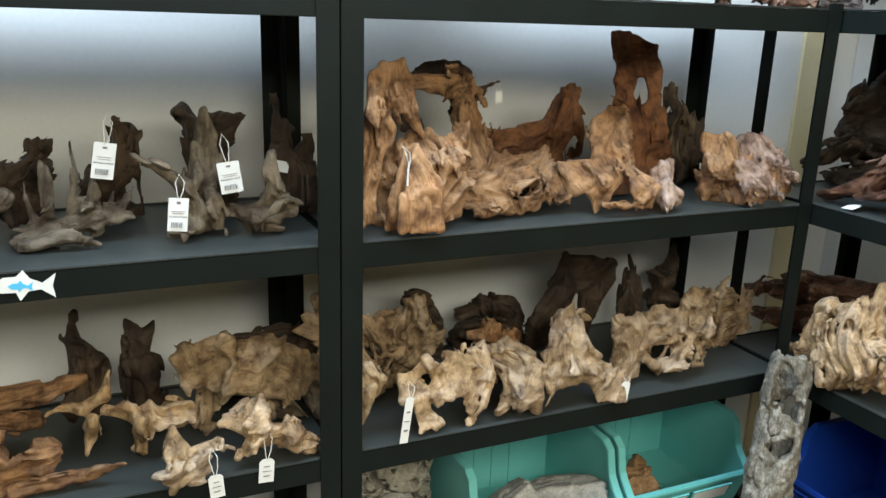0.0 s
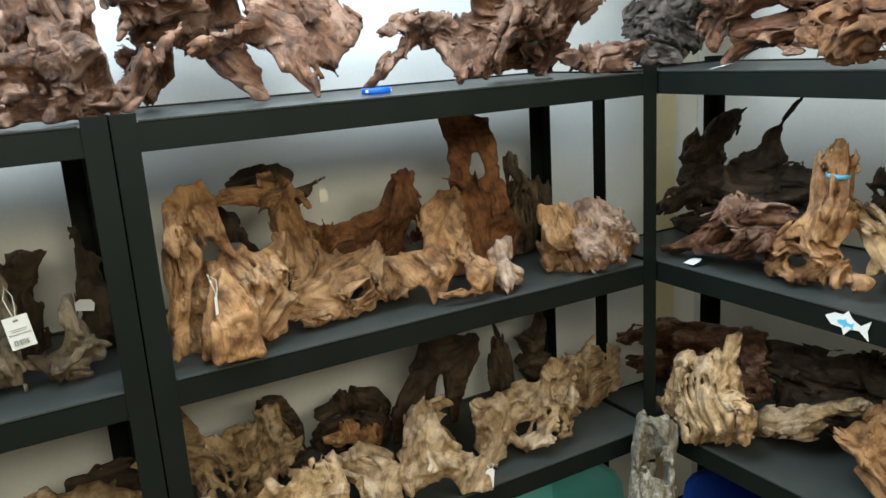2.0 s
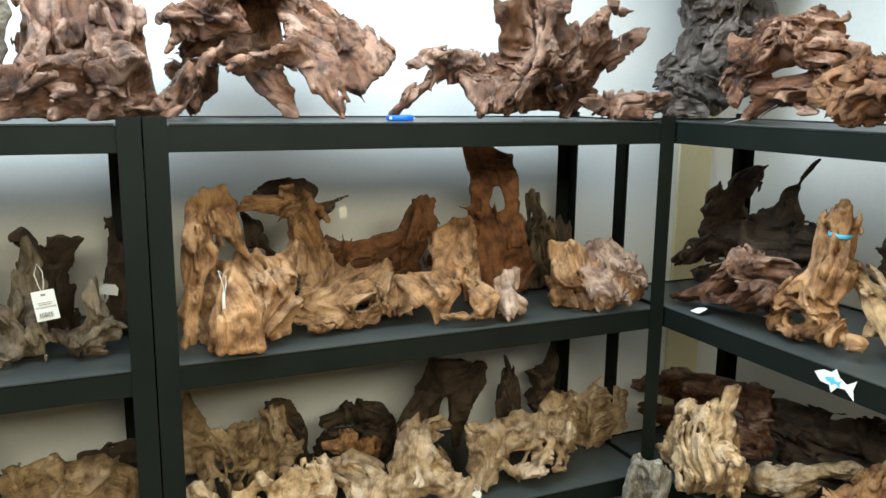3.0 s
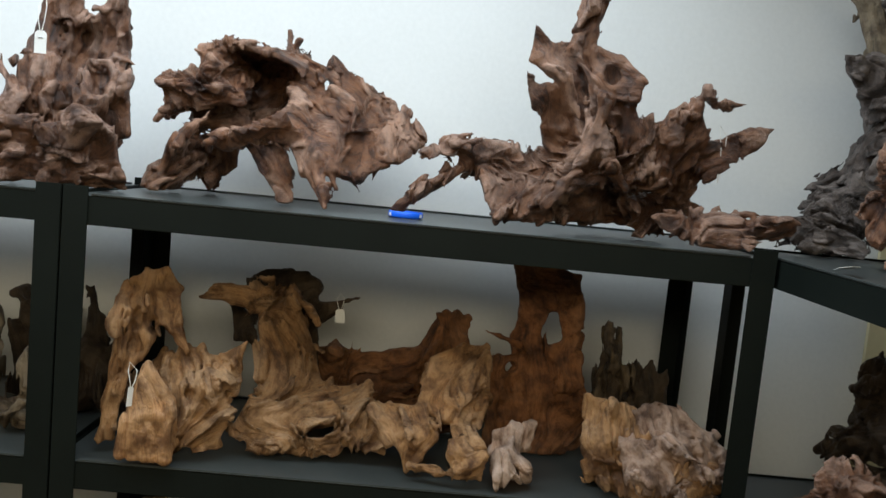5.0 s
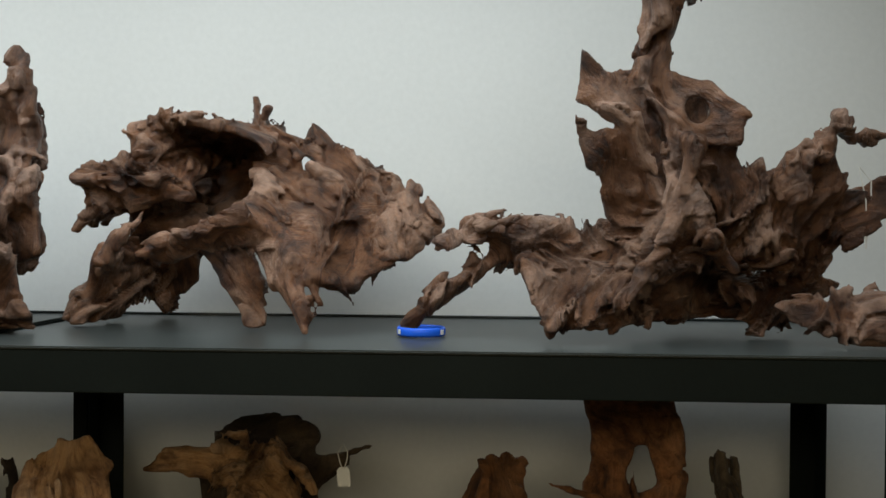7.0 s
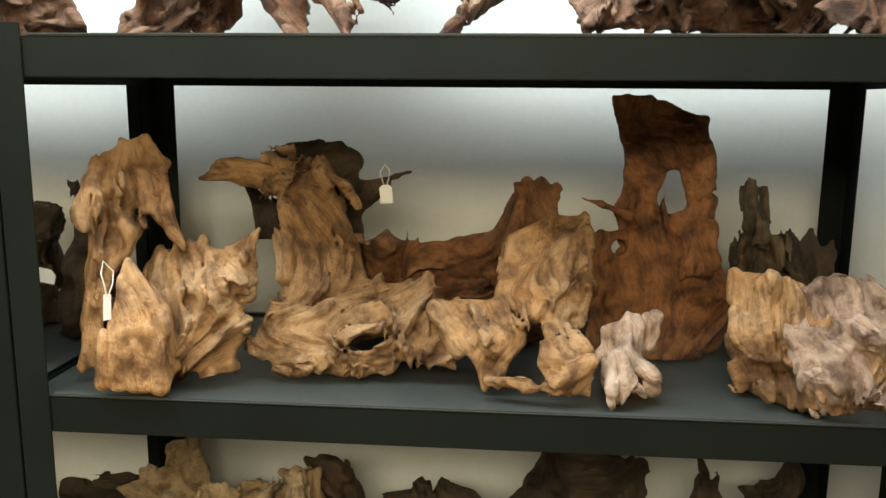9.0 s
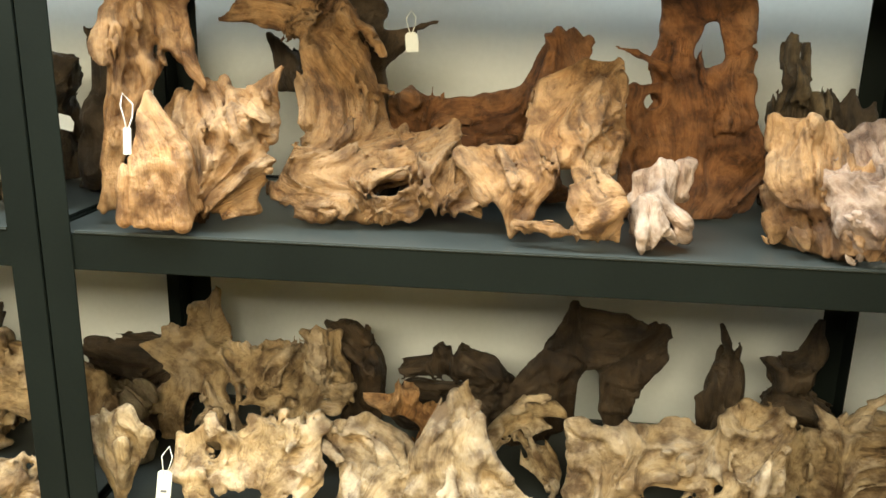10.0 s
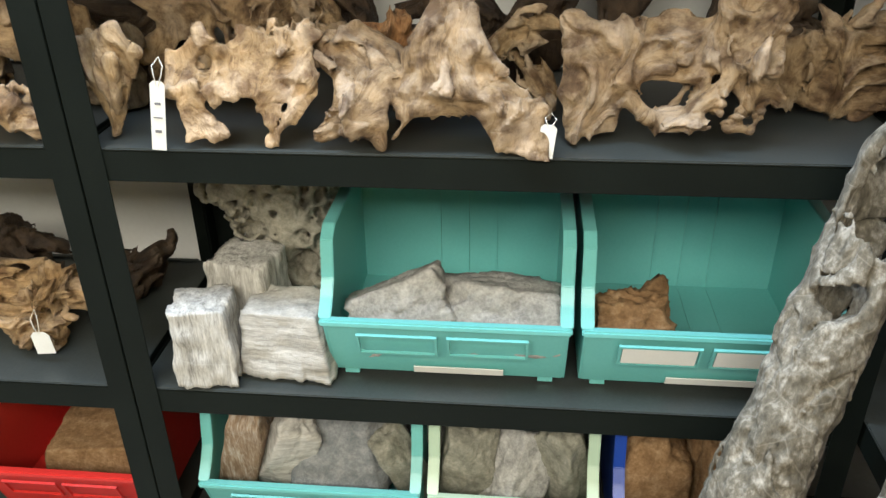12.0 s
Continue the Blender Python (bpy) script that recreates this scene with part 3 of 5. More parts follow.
w.web((887, 242, 325, 10), (947, 242, 329, 9), (939, 242, 266, 10))
w.limb((956, 194, 233, 12), (961, 182, 248, 7))
w.web((959, 182, 109, 13), (982, 182, 203, 10), (1032, 182, 110, 13), (1033, 170, 222, 9), (1066, 170, 158, 10), (1072, 170, 254, 8), (1101, 170, 194, 6))
w.limb((1065, 170, 242, 14), (1083, 170, 282, 10))
w.limb((1084, 170, 274, 10), (1104, 170, 257, 9), (1131, 170, 261, 6), (1162, 170, 264, 3))
w.limb((1093, 170, 198, 7), (1105, 170, 214, 4))
w.web((1036, 194, 110, 12), (1079, 182, 163, 7), (1082, 206, 78, 8), (1134, 182, 183, 7), (1119, 182, 139, 7), (1183, 170, 218, 6), (1177, 170, 174, 5), (1224, 170, 226, 3))
w.web((996, 194, 69, 15), (1053, 218, 86, 12), (1014, 194, 4, 7), (1137, 230, 68, 4))
w.limb((806, 134, 35, 9), (811, 134, 18, 4))
w.limb((856, 146, 36, 11), (855, 146, 18, 5))
w.limb((952, 182, 36, 11), (953, 182, 18, 5))
w.limb((1050, 230, 27, 9), (1065, 230, 7, 6))
w.web((872, 222, 336, 9), (936, 222, 330, 9), (882, 222, 250, 9), (946, 222, 262, 9))
w.hollow((893, 74, 280, 13), (914, 168, 292, 12))
w.hollow((744, 74, 259, 3), (774, 122, 263, 4), (813, 266, 289, 5))
w.hollow((640, 122, 111, 7), (641, 266, 118, 8))
w.hollow((966, 98, 98, 20), (981, 122, 72, 16))
w.hollow((854, 74, 171, 9), (862, 74, 127, 7))
w.lean(130, 0.32, 42)
w.done("driftwood_root", "spreading brown tree root with a tall branch on the top deck")

w = Wood(0, BROWN_UP, gnarl=1.2, ridges=1, fine=3.4, draw=0.45)
w.web((-228, 126, 91, 8), (-152, 82, 95, 12), (-211, 126, 21, 14), (-110, 82, 88, 14), (-141, 104, 15, 16), (-19, 104, 114, 13), (-34, 115, 21, 17), (21, 137, 93, 9), (39, 148, 20, 8))
w.web((-191, 192, 82, 15), (-130, 236, 93, 16), (-183, 192, 174, 13), (-120, 247, 181, 18), (-164, 203, 259, 13), (-111, 247, 268, 16), (-150, 214, 334, 9), (-102, 247, 363, 14), (-122, 236, 410, 6))
w.web((-38, 214, 98, 18), (25, 181, 102, 10), (-44, 214, 185, 18), (17, 192, 198, 9), (-38, 225, 254, 16), (-2, 214, 275, 9), (-37, 236, 331, 12), (-1, 225, 334, 8), (-19, 236, 381, 7))
w.web((-128, 258, 93, 16), (-31, 258, 98, 16), (-118, 269, 211, 16), (-36, 269, 218, 16), (-99, 269, 300, 14), (-32, 269, 307, 14))
w.limb((20, 192, 200, 5), (1, 192, 173, 14))
w.limb((-183, 104, 84, 11), (-145, 71, 102, 11), (-103, 71, 99, 11), (-68, 71, 90, 12))
w.limb((-184, 159, 217, 12), (-164, 148, 165, 14), (-174, 126, 111, 13))
w.limb((-41, 170, 202, 12), (-21, 148, 147, 13), (-45, 104, 90, 13))
w.hollow((-85, 126, 104, 16), (-70, 192, 182, 14), (-63, 214, 232, 10))
w.hollow((-124, 115, 118, 13), (-114, 170, 160, 11))
w.hollow((-185, 82, 197, 7), (-177, 148, 200, 7))
w.done("driftwood_stump", "tall hollow brown knotted stump with a hanging tag")

w = Wood(0, ASH, gnarl=0.6, ridges=0.5, draw=0.6)
w.web((-487, 170, 273, 11), (-408, 170, 273, 12), (-483, 160, 135, 13), (-418, 160, 148, 13), (-477, 150, 29, 13), (-412, 150, 39, 15))
w.web((-409, 170, 265, 12), (-349, 180, 281, 14), (-418, 160, 148, 13), (-358, 170, 178, 14), (-412, 150, 39, 15), (-359, 150, 67, 14), (-383, 150, 2, 14))
w.web((-349, 180, 281, 12), (-262, 170, 289, 11), (-334, 170, 214, 14), (-222, 160, 249, 9), (-263, 150, 193, 12), (-202, 150, 193, 6))
w.web((-263, 140, 192, 11), (-210, 150, 188, 7), (-264, 130, 115, 11), (-219, 140, 126, 8), (-304, 120, 53, 14), (-252, 130, 54, 10), (-312, 130, 5, 12), (-261, 130, 3, 8))
w.web((-383, 150, 2, 12), (-312, 130, 5, 12), (-358, 140, 59, 12), (-304, 120, 53, 12))
w.limb((-356, 110, 68, 12), (-332, 100, 123, 9), (-294, 100, 163, 11), (-247, 120, 184, 11))
w.web((-352, 210, 207, 12), (-296, 210, 212, 13), (-347, 210, 66, 13), (-298, 210, 77, 13))
w.hollow((-277, 50, 130, 10), (-280, 290, 134, 12))
w.web((-455, 230, 182, 12), (-354, 230, 190, 13), (-459, 230, 34, 12), (-357, 230, 38, 13))
w.hollow((-385, 30, 131, 23), (-395, 180, 99, 29))
w.hollow((-311, 30, 116, 16), (-314, 170, 108, 18))
w.done("driftwood_stump", "smooth grey brown stump with open holes on the top deck")

w = Wood(0, GREY, gnarl=1.4, ridges=1.2, fine=3.6, draw=0.5)
w.limb((1307, 230, 32, 21), (1400, 250, 62, 51), (1480, 270, 141, 82), (1560, 290, 238, 77), (1531, 290, 312, 71), (1623, 300, 412, 78), (1721, 310, 485, 76), (1787, 310, 585, 63))
w.limb((1403, 270, 380, 15), (1506, 290, 354, 52))
w.limb((1705, 300, 390, 63), (1816, 290, 407, 35), (1858, 280, 465, 14))
w.limb((1741, 310, 487, 48), (1829, 300, 519, 22), (1888, 300, 541, 8))
w.limb((1538, 310, 525, 46), (1651, 310, 553, 62), (1686, 320, 650, 38))
w.limb((1438, 210, 80, 44), (1498, 190, 54, 30), (1521, 190, 26, 10))
w.limb((1336, 210, 31, 26), (1410, 190, 28, 26))
w.limb((1689, 310, 295, 71), (1707, 310, 170, 64), (1701, 310, 74, 40))
w.hollow((1466, 190, 286, 20), (1539, 230, 279, 18))
w.done("driftwood_root", "dark grey gnarled root standing on the rack corner")

w = Wood(0, BROWN, gnarl=1, ridges=1)
w.limb((1041, 110, 46, 16), (1081, 110, 31, 24), (1137, 110, 31, 32), (1208, 120, 38, 27), (1263, 130, 53, 19))
w.hollow((1091, 60, 55, 13), (1115, 70, 45, 13))
w.done("driftwood_lump", "small reddish brown wood knob beside the grey root")

w = Wood(0, ASH, gnarl=0.7, ridges=0.9)
w.limb((1627, 360, 51, 39), (1553, 360, 302, 35), (1497, 360, 436, 31), (1466, 360, 523, 25), (1449, 360, 581, 14))
w.done("driftwood_branch", "pale grey upright branch behind the dark root")

w = Wood(0, BROWN, gnarl=1.1, ridges=1.3)
w.limb((1360, -33, 164, 34), (1360, -112, 151, 57), (1360, -204, 164, 59), (1390, -277, 155, 57))
w.limb((1380, -98, 215, 30), (1390, -181, 220, 36), (1410, -252, 202, 35))
w.limb((1340, -29, 46, 10), (1360, -41, 112, 29))
w.limb((1360, -124, 77, 45), (1380, -241, 84, 47), (1400, -304, 99, 46))
w.limb((1360, -64, 23, 15), (1360, -127, 52, 27))
w.done("driftwood_chunk", "brown ridged root chunk on the side rack top")

w = Wood(0, RUST, gnarl=1.1, ridges=1.2)
w.limb((1300, -312, 62, 13), (1300, -381, 52, 29), (1310, -472, 64, 40), (1320, -568, 57, 34), (1320, -594, 34, 11))
w.limb((1290, -418, 7, 6), (1300, -410, 39, 24), (1310, -459, 42, 28))
w.limb((1320, -319, 85, 20), (1330, -429, 100, 43), (1340, -528, 103, 39))
w.done("driftwood_chunk", "yellowish brown broken root on the side rack top")

w = Wood(0, TAN, gnarl=1, ridges=1.2)
w.limb((1340, -604, 49, 29), (1340, -674, 39, 36), (1340, -748, 40, 41), (1340, -807, 41, 36))
w.limb((1360, -602, 85, 27), (1370, -697, 98, 47), (1370, -780, 81, 41))
w.limb((1330, -618, 19, 13), (1330, -703, 12, 11))
w.done("driftwood_chunk", "dull brown root block at the side rack end")

w = Wood(1, TAN_UP, gnarl=0.8, ridges=1.4, fine=3.4)
w.web((80, 90, 293, 7), (113, 100, 319, 4), (77, 70, 228, 9), (122, 90, 265, 12), (81, 60, 155, 9), (119, 70, 203, 10), (68, 60, 78, 8), (95, 60, 133, 7), (60, 60, 18, 6), (81, 60, 19, 6))
w.web((113, 100, 319, 4), (150, 90, 329, 5), (122, 90, 265, 12), (171, 90, 295, 7), (143, 80, 229, 10), (178, 90, 236, 7), (195, 80, 185, 5))
w.web((178, 100, 182, 8), (210, 100, 183, 6), (157, 100, 111, 11), (254, 60, 137, 12), (185, 60, 27, 11), (287, 60, 85, 7), (267, 60, 29, 6))
w.web((152, 120, 163, 8), (83, 130, 86, 11), (148, 120, 107, 11), (104, 110, 9, 11), (176, 80, 21, 11))
w.web((228, 90, 162, 6), (301, 90, 207, 2), (261, 80, 134, 7), (294, 90, 163, 4), (284, 80, 119, 5))
w.hollow((186, 0, 210, 12), (122, 140, 189, 13))
w.hollow((171, 0, 278, 4), (152, 40, 240, 4))
w.hollow((305, 0, 154, 6), (274, 100, 130, 6))
rng = random.Random(3)
for k in range(18):
    x, z, r = rng.uniform(84, 170), rng.uniform(205, 300), rng.uniform(2.5, 5.0)
    w.hollow((x, 30, z, r), (x + 4, 74, z - 6, r * 0.8), (x + 8, 74, z - rng.uniform(14, 30), r * 0.5))
w.limb((113, 92, 290, 9), (112, 95, 326, 4))
w.done("driftwood_stump", "tall tan weathered stump with a ragged top")

w = Wood(1, TAN_UP, gnarl=0.25, ridges=0.5, fine=3.4, melt=6)
w.web((152, 15, 177, 4), (128, 5, 78, 9), (191, 5, 102, 9), (120, -5, 22, 7), (197, -5, 18, 6))
w.web((147, 25, 176, 4), (191, 5, 102, 9), (186, 35, 110, 6), (197, -5, 18, 6), (199, 55, 33, 6))
w.web((142, 35, 168, 4), (108, 45, 12, 11), (187, 65, 25, 11))
w.done("driftwood_block", "tan pyramid-shaped wood offcut with a price tag")

w = Wood(1, TAN, gnarl=0.28, ridges=2.0, draw=0.86)
w.web((193, 180, 270, 4), (242, 180, 292, 7), (249, 180, 265, 6), (311, 193, 285, 13), (306, 180, 254, 10), (349, 219, 268, 14), (325, 180, 215, 13), (379, 232, 219, 13), (344, 180, 159, 16), (399, 232, 152, 13))
w.web((344, 180, 159, 15), (399, 232, 152, 13), (340, 128, 111, 13), (423, 193, 109, 13), (327, 115, 73, 11), (475, 180, 105, 11), (422, 115, 69, 14), (525, 154, 128, 5), (500, 115, 80, 12), (538, 141, 75, 9))
w.web((315, 115, 97, 9), (422, 115, 77, 12), (288, 102, 47, 6), (392, 102, 31, 12), (328, 102, 19, 7), (439, 102, 10, 7), (502, 102, 43, 11), (545, 128, 86, 9), (565, 102, 18, 6))
w.web((303, 167, 184, 5), (328, 167, 212, 3), (321, 141, 132, 9), (344, 180, 150, 11))
w.done("driftwood_arch", "tan arched root with deep grain and a dark crest")

w = Wood(1, DUSK, gnarl=0.5, ridges=0.8, fine=3.8)
w.web((286, 300, 314, 3), (370, 300, 315, 4), (265, 290, 284, 8), (394, 310, 290, 5), (351, 300, 255, 12), (389, 310, 268, 7), (386, 300, 203, 10))
w.web((351, 300, 255, 10), (438, 310, 249, 7), (377, 300, 203, 10), (409, 310, 216, 5))
w.limb((420, 310, 251, 8), (456, 310, 263, 5), (479, 310, 270, 4))
w.web((224, 290, 245, 5), (260, 300, 210, 9), (235, 300, 164, 5), (269, 300, 165, 9))
w.limb((270, 300, 174, 11), (311, 300, 93, 16), (347, 300, 30, 18))
w.limb((386, 300, 212, 12), (392, 310, 122, 16), (400, 310, 20, 20))
w.done("driftwood_root", "near-black ragged root with a thin side arm behind the arch")

w = Wood(1, RUST, gnarl=1.2, ridges=1.4)
w.web((391, 340, 135, 7), (433, 340, 164, 7), (427, 320, 75, 13), (479, 340, 147, 11), (509, 320, 68, 16), (553, 330, 150, 11), (583, 310, 72, 16), (615, 320, 171, 11), (645, 300, 86, 16), (657, 280, 263, 4), (702, 300, 176, 12), (707, 300, 240, 5), (715, 310, 86, 12))
w.web((427, 320, 75, 15), (509, 320, 68, 16), (436, 320, -1, 15), (583, 310, 72, 16), (584, 310, -2, 16), (645, 300, 86, 16), (674, 310, 2, 14))
w.done("driftwood_root", "broad dark brown root with a pointed crest")

w = Wood(1, TAN_UP, gnarl=0.7, ridges=1.2)
w.web((637, 142, 207, 7), (693, 168, 235, 5), (625, 116, 123, 11), (743, 168, 229, 6), (666, 103, 111, 13), (746, 155, 142, 7), (720, 129, 100, 11), (736, 116, 95, 5))
w.web((534, 116, 112, 7), (625, 103, 125, 10), (571, 90, 65, 9), (645, 77, 94, 10), (598, 77, 54, 8), (628, 64, 44, 7), (607, 64, 11, 4))
w.web((685, 90, 100, 9), (720, 116, 95, 8), (695, 51, 73, 9), (731, 64, 78, 6), (700, 38, 39, 9), (740, 38, 70, 5), (742, 38, 20, 3))
w.limb((611, 51, 39, 7), (661, 38, 32, 9), (704, 38, 32, 9))
w.hollow((646, -14, 81, 7), (664, 90, 65, 10), (674, 168, 57, 7))
w.done("driftwood_branch", "tan bone-like wood with an upright plate and a hole")

w = Wood(1, RUST, gnarl=0.6, ridges=0.7)
w.web((789, 320, 390, 4), (846, 320, 388, 4), (813, 320, 329, 8), (930, 320, 355, 5), (821, 320, 270, 9), (938, 320, 297, 7))
w.web((821, 320, 279, 8), (867, 320, 271, 7), (809, 300, 221, 8), (859, 300, 222, 8), (819, 290, 180, 10), (865, 290, 181, 10))
w.web((899, 320, 284, 7), (939, 320, 297, 6), (913, 310, 239, 6), (940, 310, 231, 7), (885, 290, 190, 8), (934, 290, 183, 8))
w.web((775, 270, 181, 8), (852, 290, 189, 12), (761, 250, 99, 10), (870, 260, 101, 17), (774, 240, 7, 10), (882, 240, 2, 12))
w.web((852, 290, 189, 12), (934, 290, 191, 8), (870, 260, 101, 17), (953, 270, 101, 10), (882, 240, 2, 12), (977, 250, 72, 5), (948, 250, 20, 8))
w.limb((741, 240, 243, 3), (769, 240, 236, 6), (813, 260, 215, 11), (834, 280, 182, 12))
w.hollow((875, 250, 242, 18), (906, 410, 229, 20))
w.hollow((793, 210, 174, 6), (813, 330, 157, 7))
w.hollow((816, 190, 73, 7), (856, 210, 61, 7))
w.done("driftwood_slab", "tall rust-brown wood sheet with an open hole")

w = Wood(1, PINK, gnarl=0.35, ridges=0.7, fine=2.8, melt=8)
w.limb((772, 48, 56, 24), (774, 40, 32, 24), (776, 34, 14, 15))
w.limb((790, 52, 46, 23), (814, 48, 34, 22), (822, 48, 20, 17))
w.web((764, 80, 92, 10), (836, 110, 106, 8), (770, 66, 60, 14), (822, 90, 70, 10))
w.limb((776, 84, 60, 18), (772, 104, 30, 22))
w.hollow((792, 0, 44, 5), (794, 46, 30, 6))
w.done("driftwood_lump", "small whitish wood knob with a cracked cut end")

w = Wood(1, ASHEN, gnarl=0.8, ridges=1.3, fine=3.6, draw=0.85)
w.limb((1013, 330, 262, 9), (1014, 330, 240, 15), (1020, 330, 200, 24), (1024, 325, 150, 36), (1030, 325, 60, 42), (1030, 325, 8, 44))
rng = random.Random(11)
for k in range(15):
    x, z = rng.uniform(985, 1060), rng.uniform(90, 200)
    w.limb((x, 290 + rng.uniform(0, 24), z - 60, 11), (x + rng.uniform(-5, 5), 296, z, 7), (x + rng.uniform(-4, 4), 300, z + 26, 2.5))
w.done("driftwood_stump", "dark brown splintered stump close to the back wall")

w = Wood(1, DUSK, gnarl=0.7, ridges=1.3, fine=3.8, draw=0.85)
w.limb((1085, 360, 10, 28), (1092, 360, 100, 26), (1085, 360, 150, 12), (1081, 360, 184, 4))
w.limb((1130, 360, 10, 28), (1128, 360, 105, 26), (1120, 360, 150, 11), (1116, 360, 182, 4))
w.limb((1132, 360, 110, 16), (1145, 360, 145, 8), (1150, 360, 166, 3))
w.done("driftwood_root", "dark jagged wood crest beside the back post")

w = Wood(1, TAN, gnarl=0.8, ridges=1.2, fine=3.4, draw=0.75)
w.web((926, 110, 164, 7), (972, 78, 146, 11), (936, 100, 95, 12), (980, 62, 96, 16), (948, 92, 28, 13), (988, 60, 40, 16), (986, 88, 6, 12))
w.web((972, 78, 146, 10), (1006, 95, 140, 12), (980, 62, 96, 16), (1016, 60, 84, 20), (988, 60, 40, 17), (1026, 40, 30, 18), (1016, 50, 8, 10))
w.web((1016, 60, 84, 20), (1090, 60, 70, 20), (1026, 40, 30, 18), (1105, 40, 26, 18), (1160, 60, 60, 16), (1172, 60, 20, 12))
w.hollow((1012, -20, 62, 9), (1024, 60, 56, 8))
w.hollow((986, -20, 50, 7), (990, 50, 44, 6))
w.done("driftwood_chunk", "tan cracked root base near the post")

w = Wood(1, PINK, gnarl=0.9, ridges=1.2, fine=3.2, draw=0.45, plates=1.3)
w.web((978, 70, 132, 8), (1052, 84, 184, 8), (1004, 46, 92, 14), (1070, 50, 122, 20), (1040, 34, 66, 14), (1118, 46, 92, 20), (1100, 34, 52, 14))
w.web((1052, 84, 184, 8), (1100, 86, 178, 9), (1070, 50, 122, 20), (1150, 76, 142, 12), (1118, 46, 92, 20), (1174, 66, 84, 12), (1150, 44, 46, 14))
w.hollow((1040, -20, 118, 5), (1066, 30, 128, 4), (1090, 30, 140, 3))
w.hollow((1104, -20, 96, 5), (1120, 24, 104, 4))
w.done("driftwood_chunk", "pinkish white cracked wood block near the post")

w = Wood(2, PALE_UP, gnarl=0.35, ridges=0.8, fine=4)
w.web((24, 60, 142, 10), (68, 50, 153, 11), (36, 50, 76, 10), (99, 50, 127, 7), (46, 50, 6, 5))
w.limb((74, 30, 125, 13), (59, 40, 65, 10), (40, 50, 1, 4))
w.done("driftwood_shard", "cream triangular wood shard standing on its point")

w = Wood(2, ASH, gnarl=1)
w.limb((-79, 200, 145, 13), (-55, 200, 106, 30), (-4, 200, 88, 33), (3, 200, 27, 34))
w.limb((-77, 200, 23, 34), (-22, 200, -17, 29))
w.done("driftwood_chunk", "grey brown wood lump behind the cream shard")

w = Wood(2, DUSK, gnarl=0.5, fine=4.6)
w.limb((-160, 360, 105, 8), (-121, 360, 112, 17), (-88, 360, 147, 7))
w.limb((-113, 360, 91, 15), (-110, 360, 34, 19), (-126, 360, -48, 28))
w.done("driftwood_branch", "dark twisted wood scrap at the back")

w = Wood(2, PALE, gnarl=1.5, ridges=1.8, draw=0.6)
w.web((-22, 298, 161, 5), (55, 326, 185, 10), (33, 270, 132, 10), (133, 298, 146, 16), (48, 270, 91, 9), (159, 270, 96, 12))
w.web((133, 298, 146, 16), (209, 312, 154, 14), (169, 270, 96, 13), (288, 312, 147, 14), (256, 270, 69, 15), (337, 284, 98, 8), (324, 270, 62, 6))
w.web((41, 340, 201, 8), (91, 354, 245, 6), (51, 326, 143, 12), (122, 340, 193, 10), (128, 312, 141, 14))
w.web((257, 326, 187, 7), (316, 326, 184, 6), (267, 312, 125, 12), (329, 298, 102, 8))
w.web((33, 270, 132, 10), (71, 270, 113, 9), (20, 256, 54, 10), (50, 256, 55, 8), (14, 242, -13, 8), (49, 242, -13, 7))
w.web((114, 270, 41, 12), (235, 270, 57, 15), (127, 270, -46, 12), (229, 270, -41, 14))
w.hollow((195, 158, 157, 13), (152, 270, 108, 13))
w.hollow((247, 158, 162, 14), (211, 270, 111, 15))
w.hollow((308, 158, 169, 11), (278, 270, 122, 13))
w.hollow((178, 158, 192, 10), (146, 242, 156, 10))
w.hollow((141, 158, 181, 10), (107, 242, 144, 10))
w.hollow((215, 158, 98, 13), (187, 242, 55, 15))
rng = random.Random(8)
for k in range(26):
    x, z, r = rng.uniform(90, 320), rng.uniform(30, 190), rng.uniform(4, 10)
    w.hollow((x + 20, 190, z + 16, r), (x, 275, z, r * 0.8))
w.done("driftwood_root", "pitted tan root full of small hollows")

w = Wood(2, DUSK, gnarl=0.5, fine=4.6)
w.limb((283, 390, 185, 10), (321, 390, 146, 35), (351, 390, 98, 35), (338, 390, 18, 46))
w.done("driftwood_log", "dark wood lump leaning near the wall")

w = Wood(2, PALE, gnarl=1.5, ridges=1.3, draw=0.6)
w.web((149, 54, 117, 7), (202, 54, 153, 6), (154, 40, 79, 7), (228, 26, 126, 11), (211, 26, 70, 6), (250, 26, 92, 7), (266, 40, 147, 10))
w.web((223, 40, 119, 11), (262, 54, 154, 6), (259, 26, 101, 9), (302, 54, 143, 10), (281, 26, 67, 7), (347, 82, 149, 6), (340, 40, 80, 7), (321, 26, 42, 6), (355, 54, 101, 5))
w.limb((297, 26, 54, 10), (292, 26, 3, 6))
w.web((165, 26, 64, 5), (190, 26, 66, 6), (173, 26, 14, 6), (222, 12, 21, 5))
w.limb((176, 26, 88, 6), (177, 26, 61, 6))
w.hollow((334, -44, 134, 6), (310, 40, 86, 6))
w.hollow((229, -44, 149, 6), (194, 40, 104, 6))
w.done("driftwood_root", "pale knobbly root arch with a paper tag")

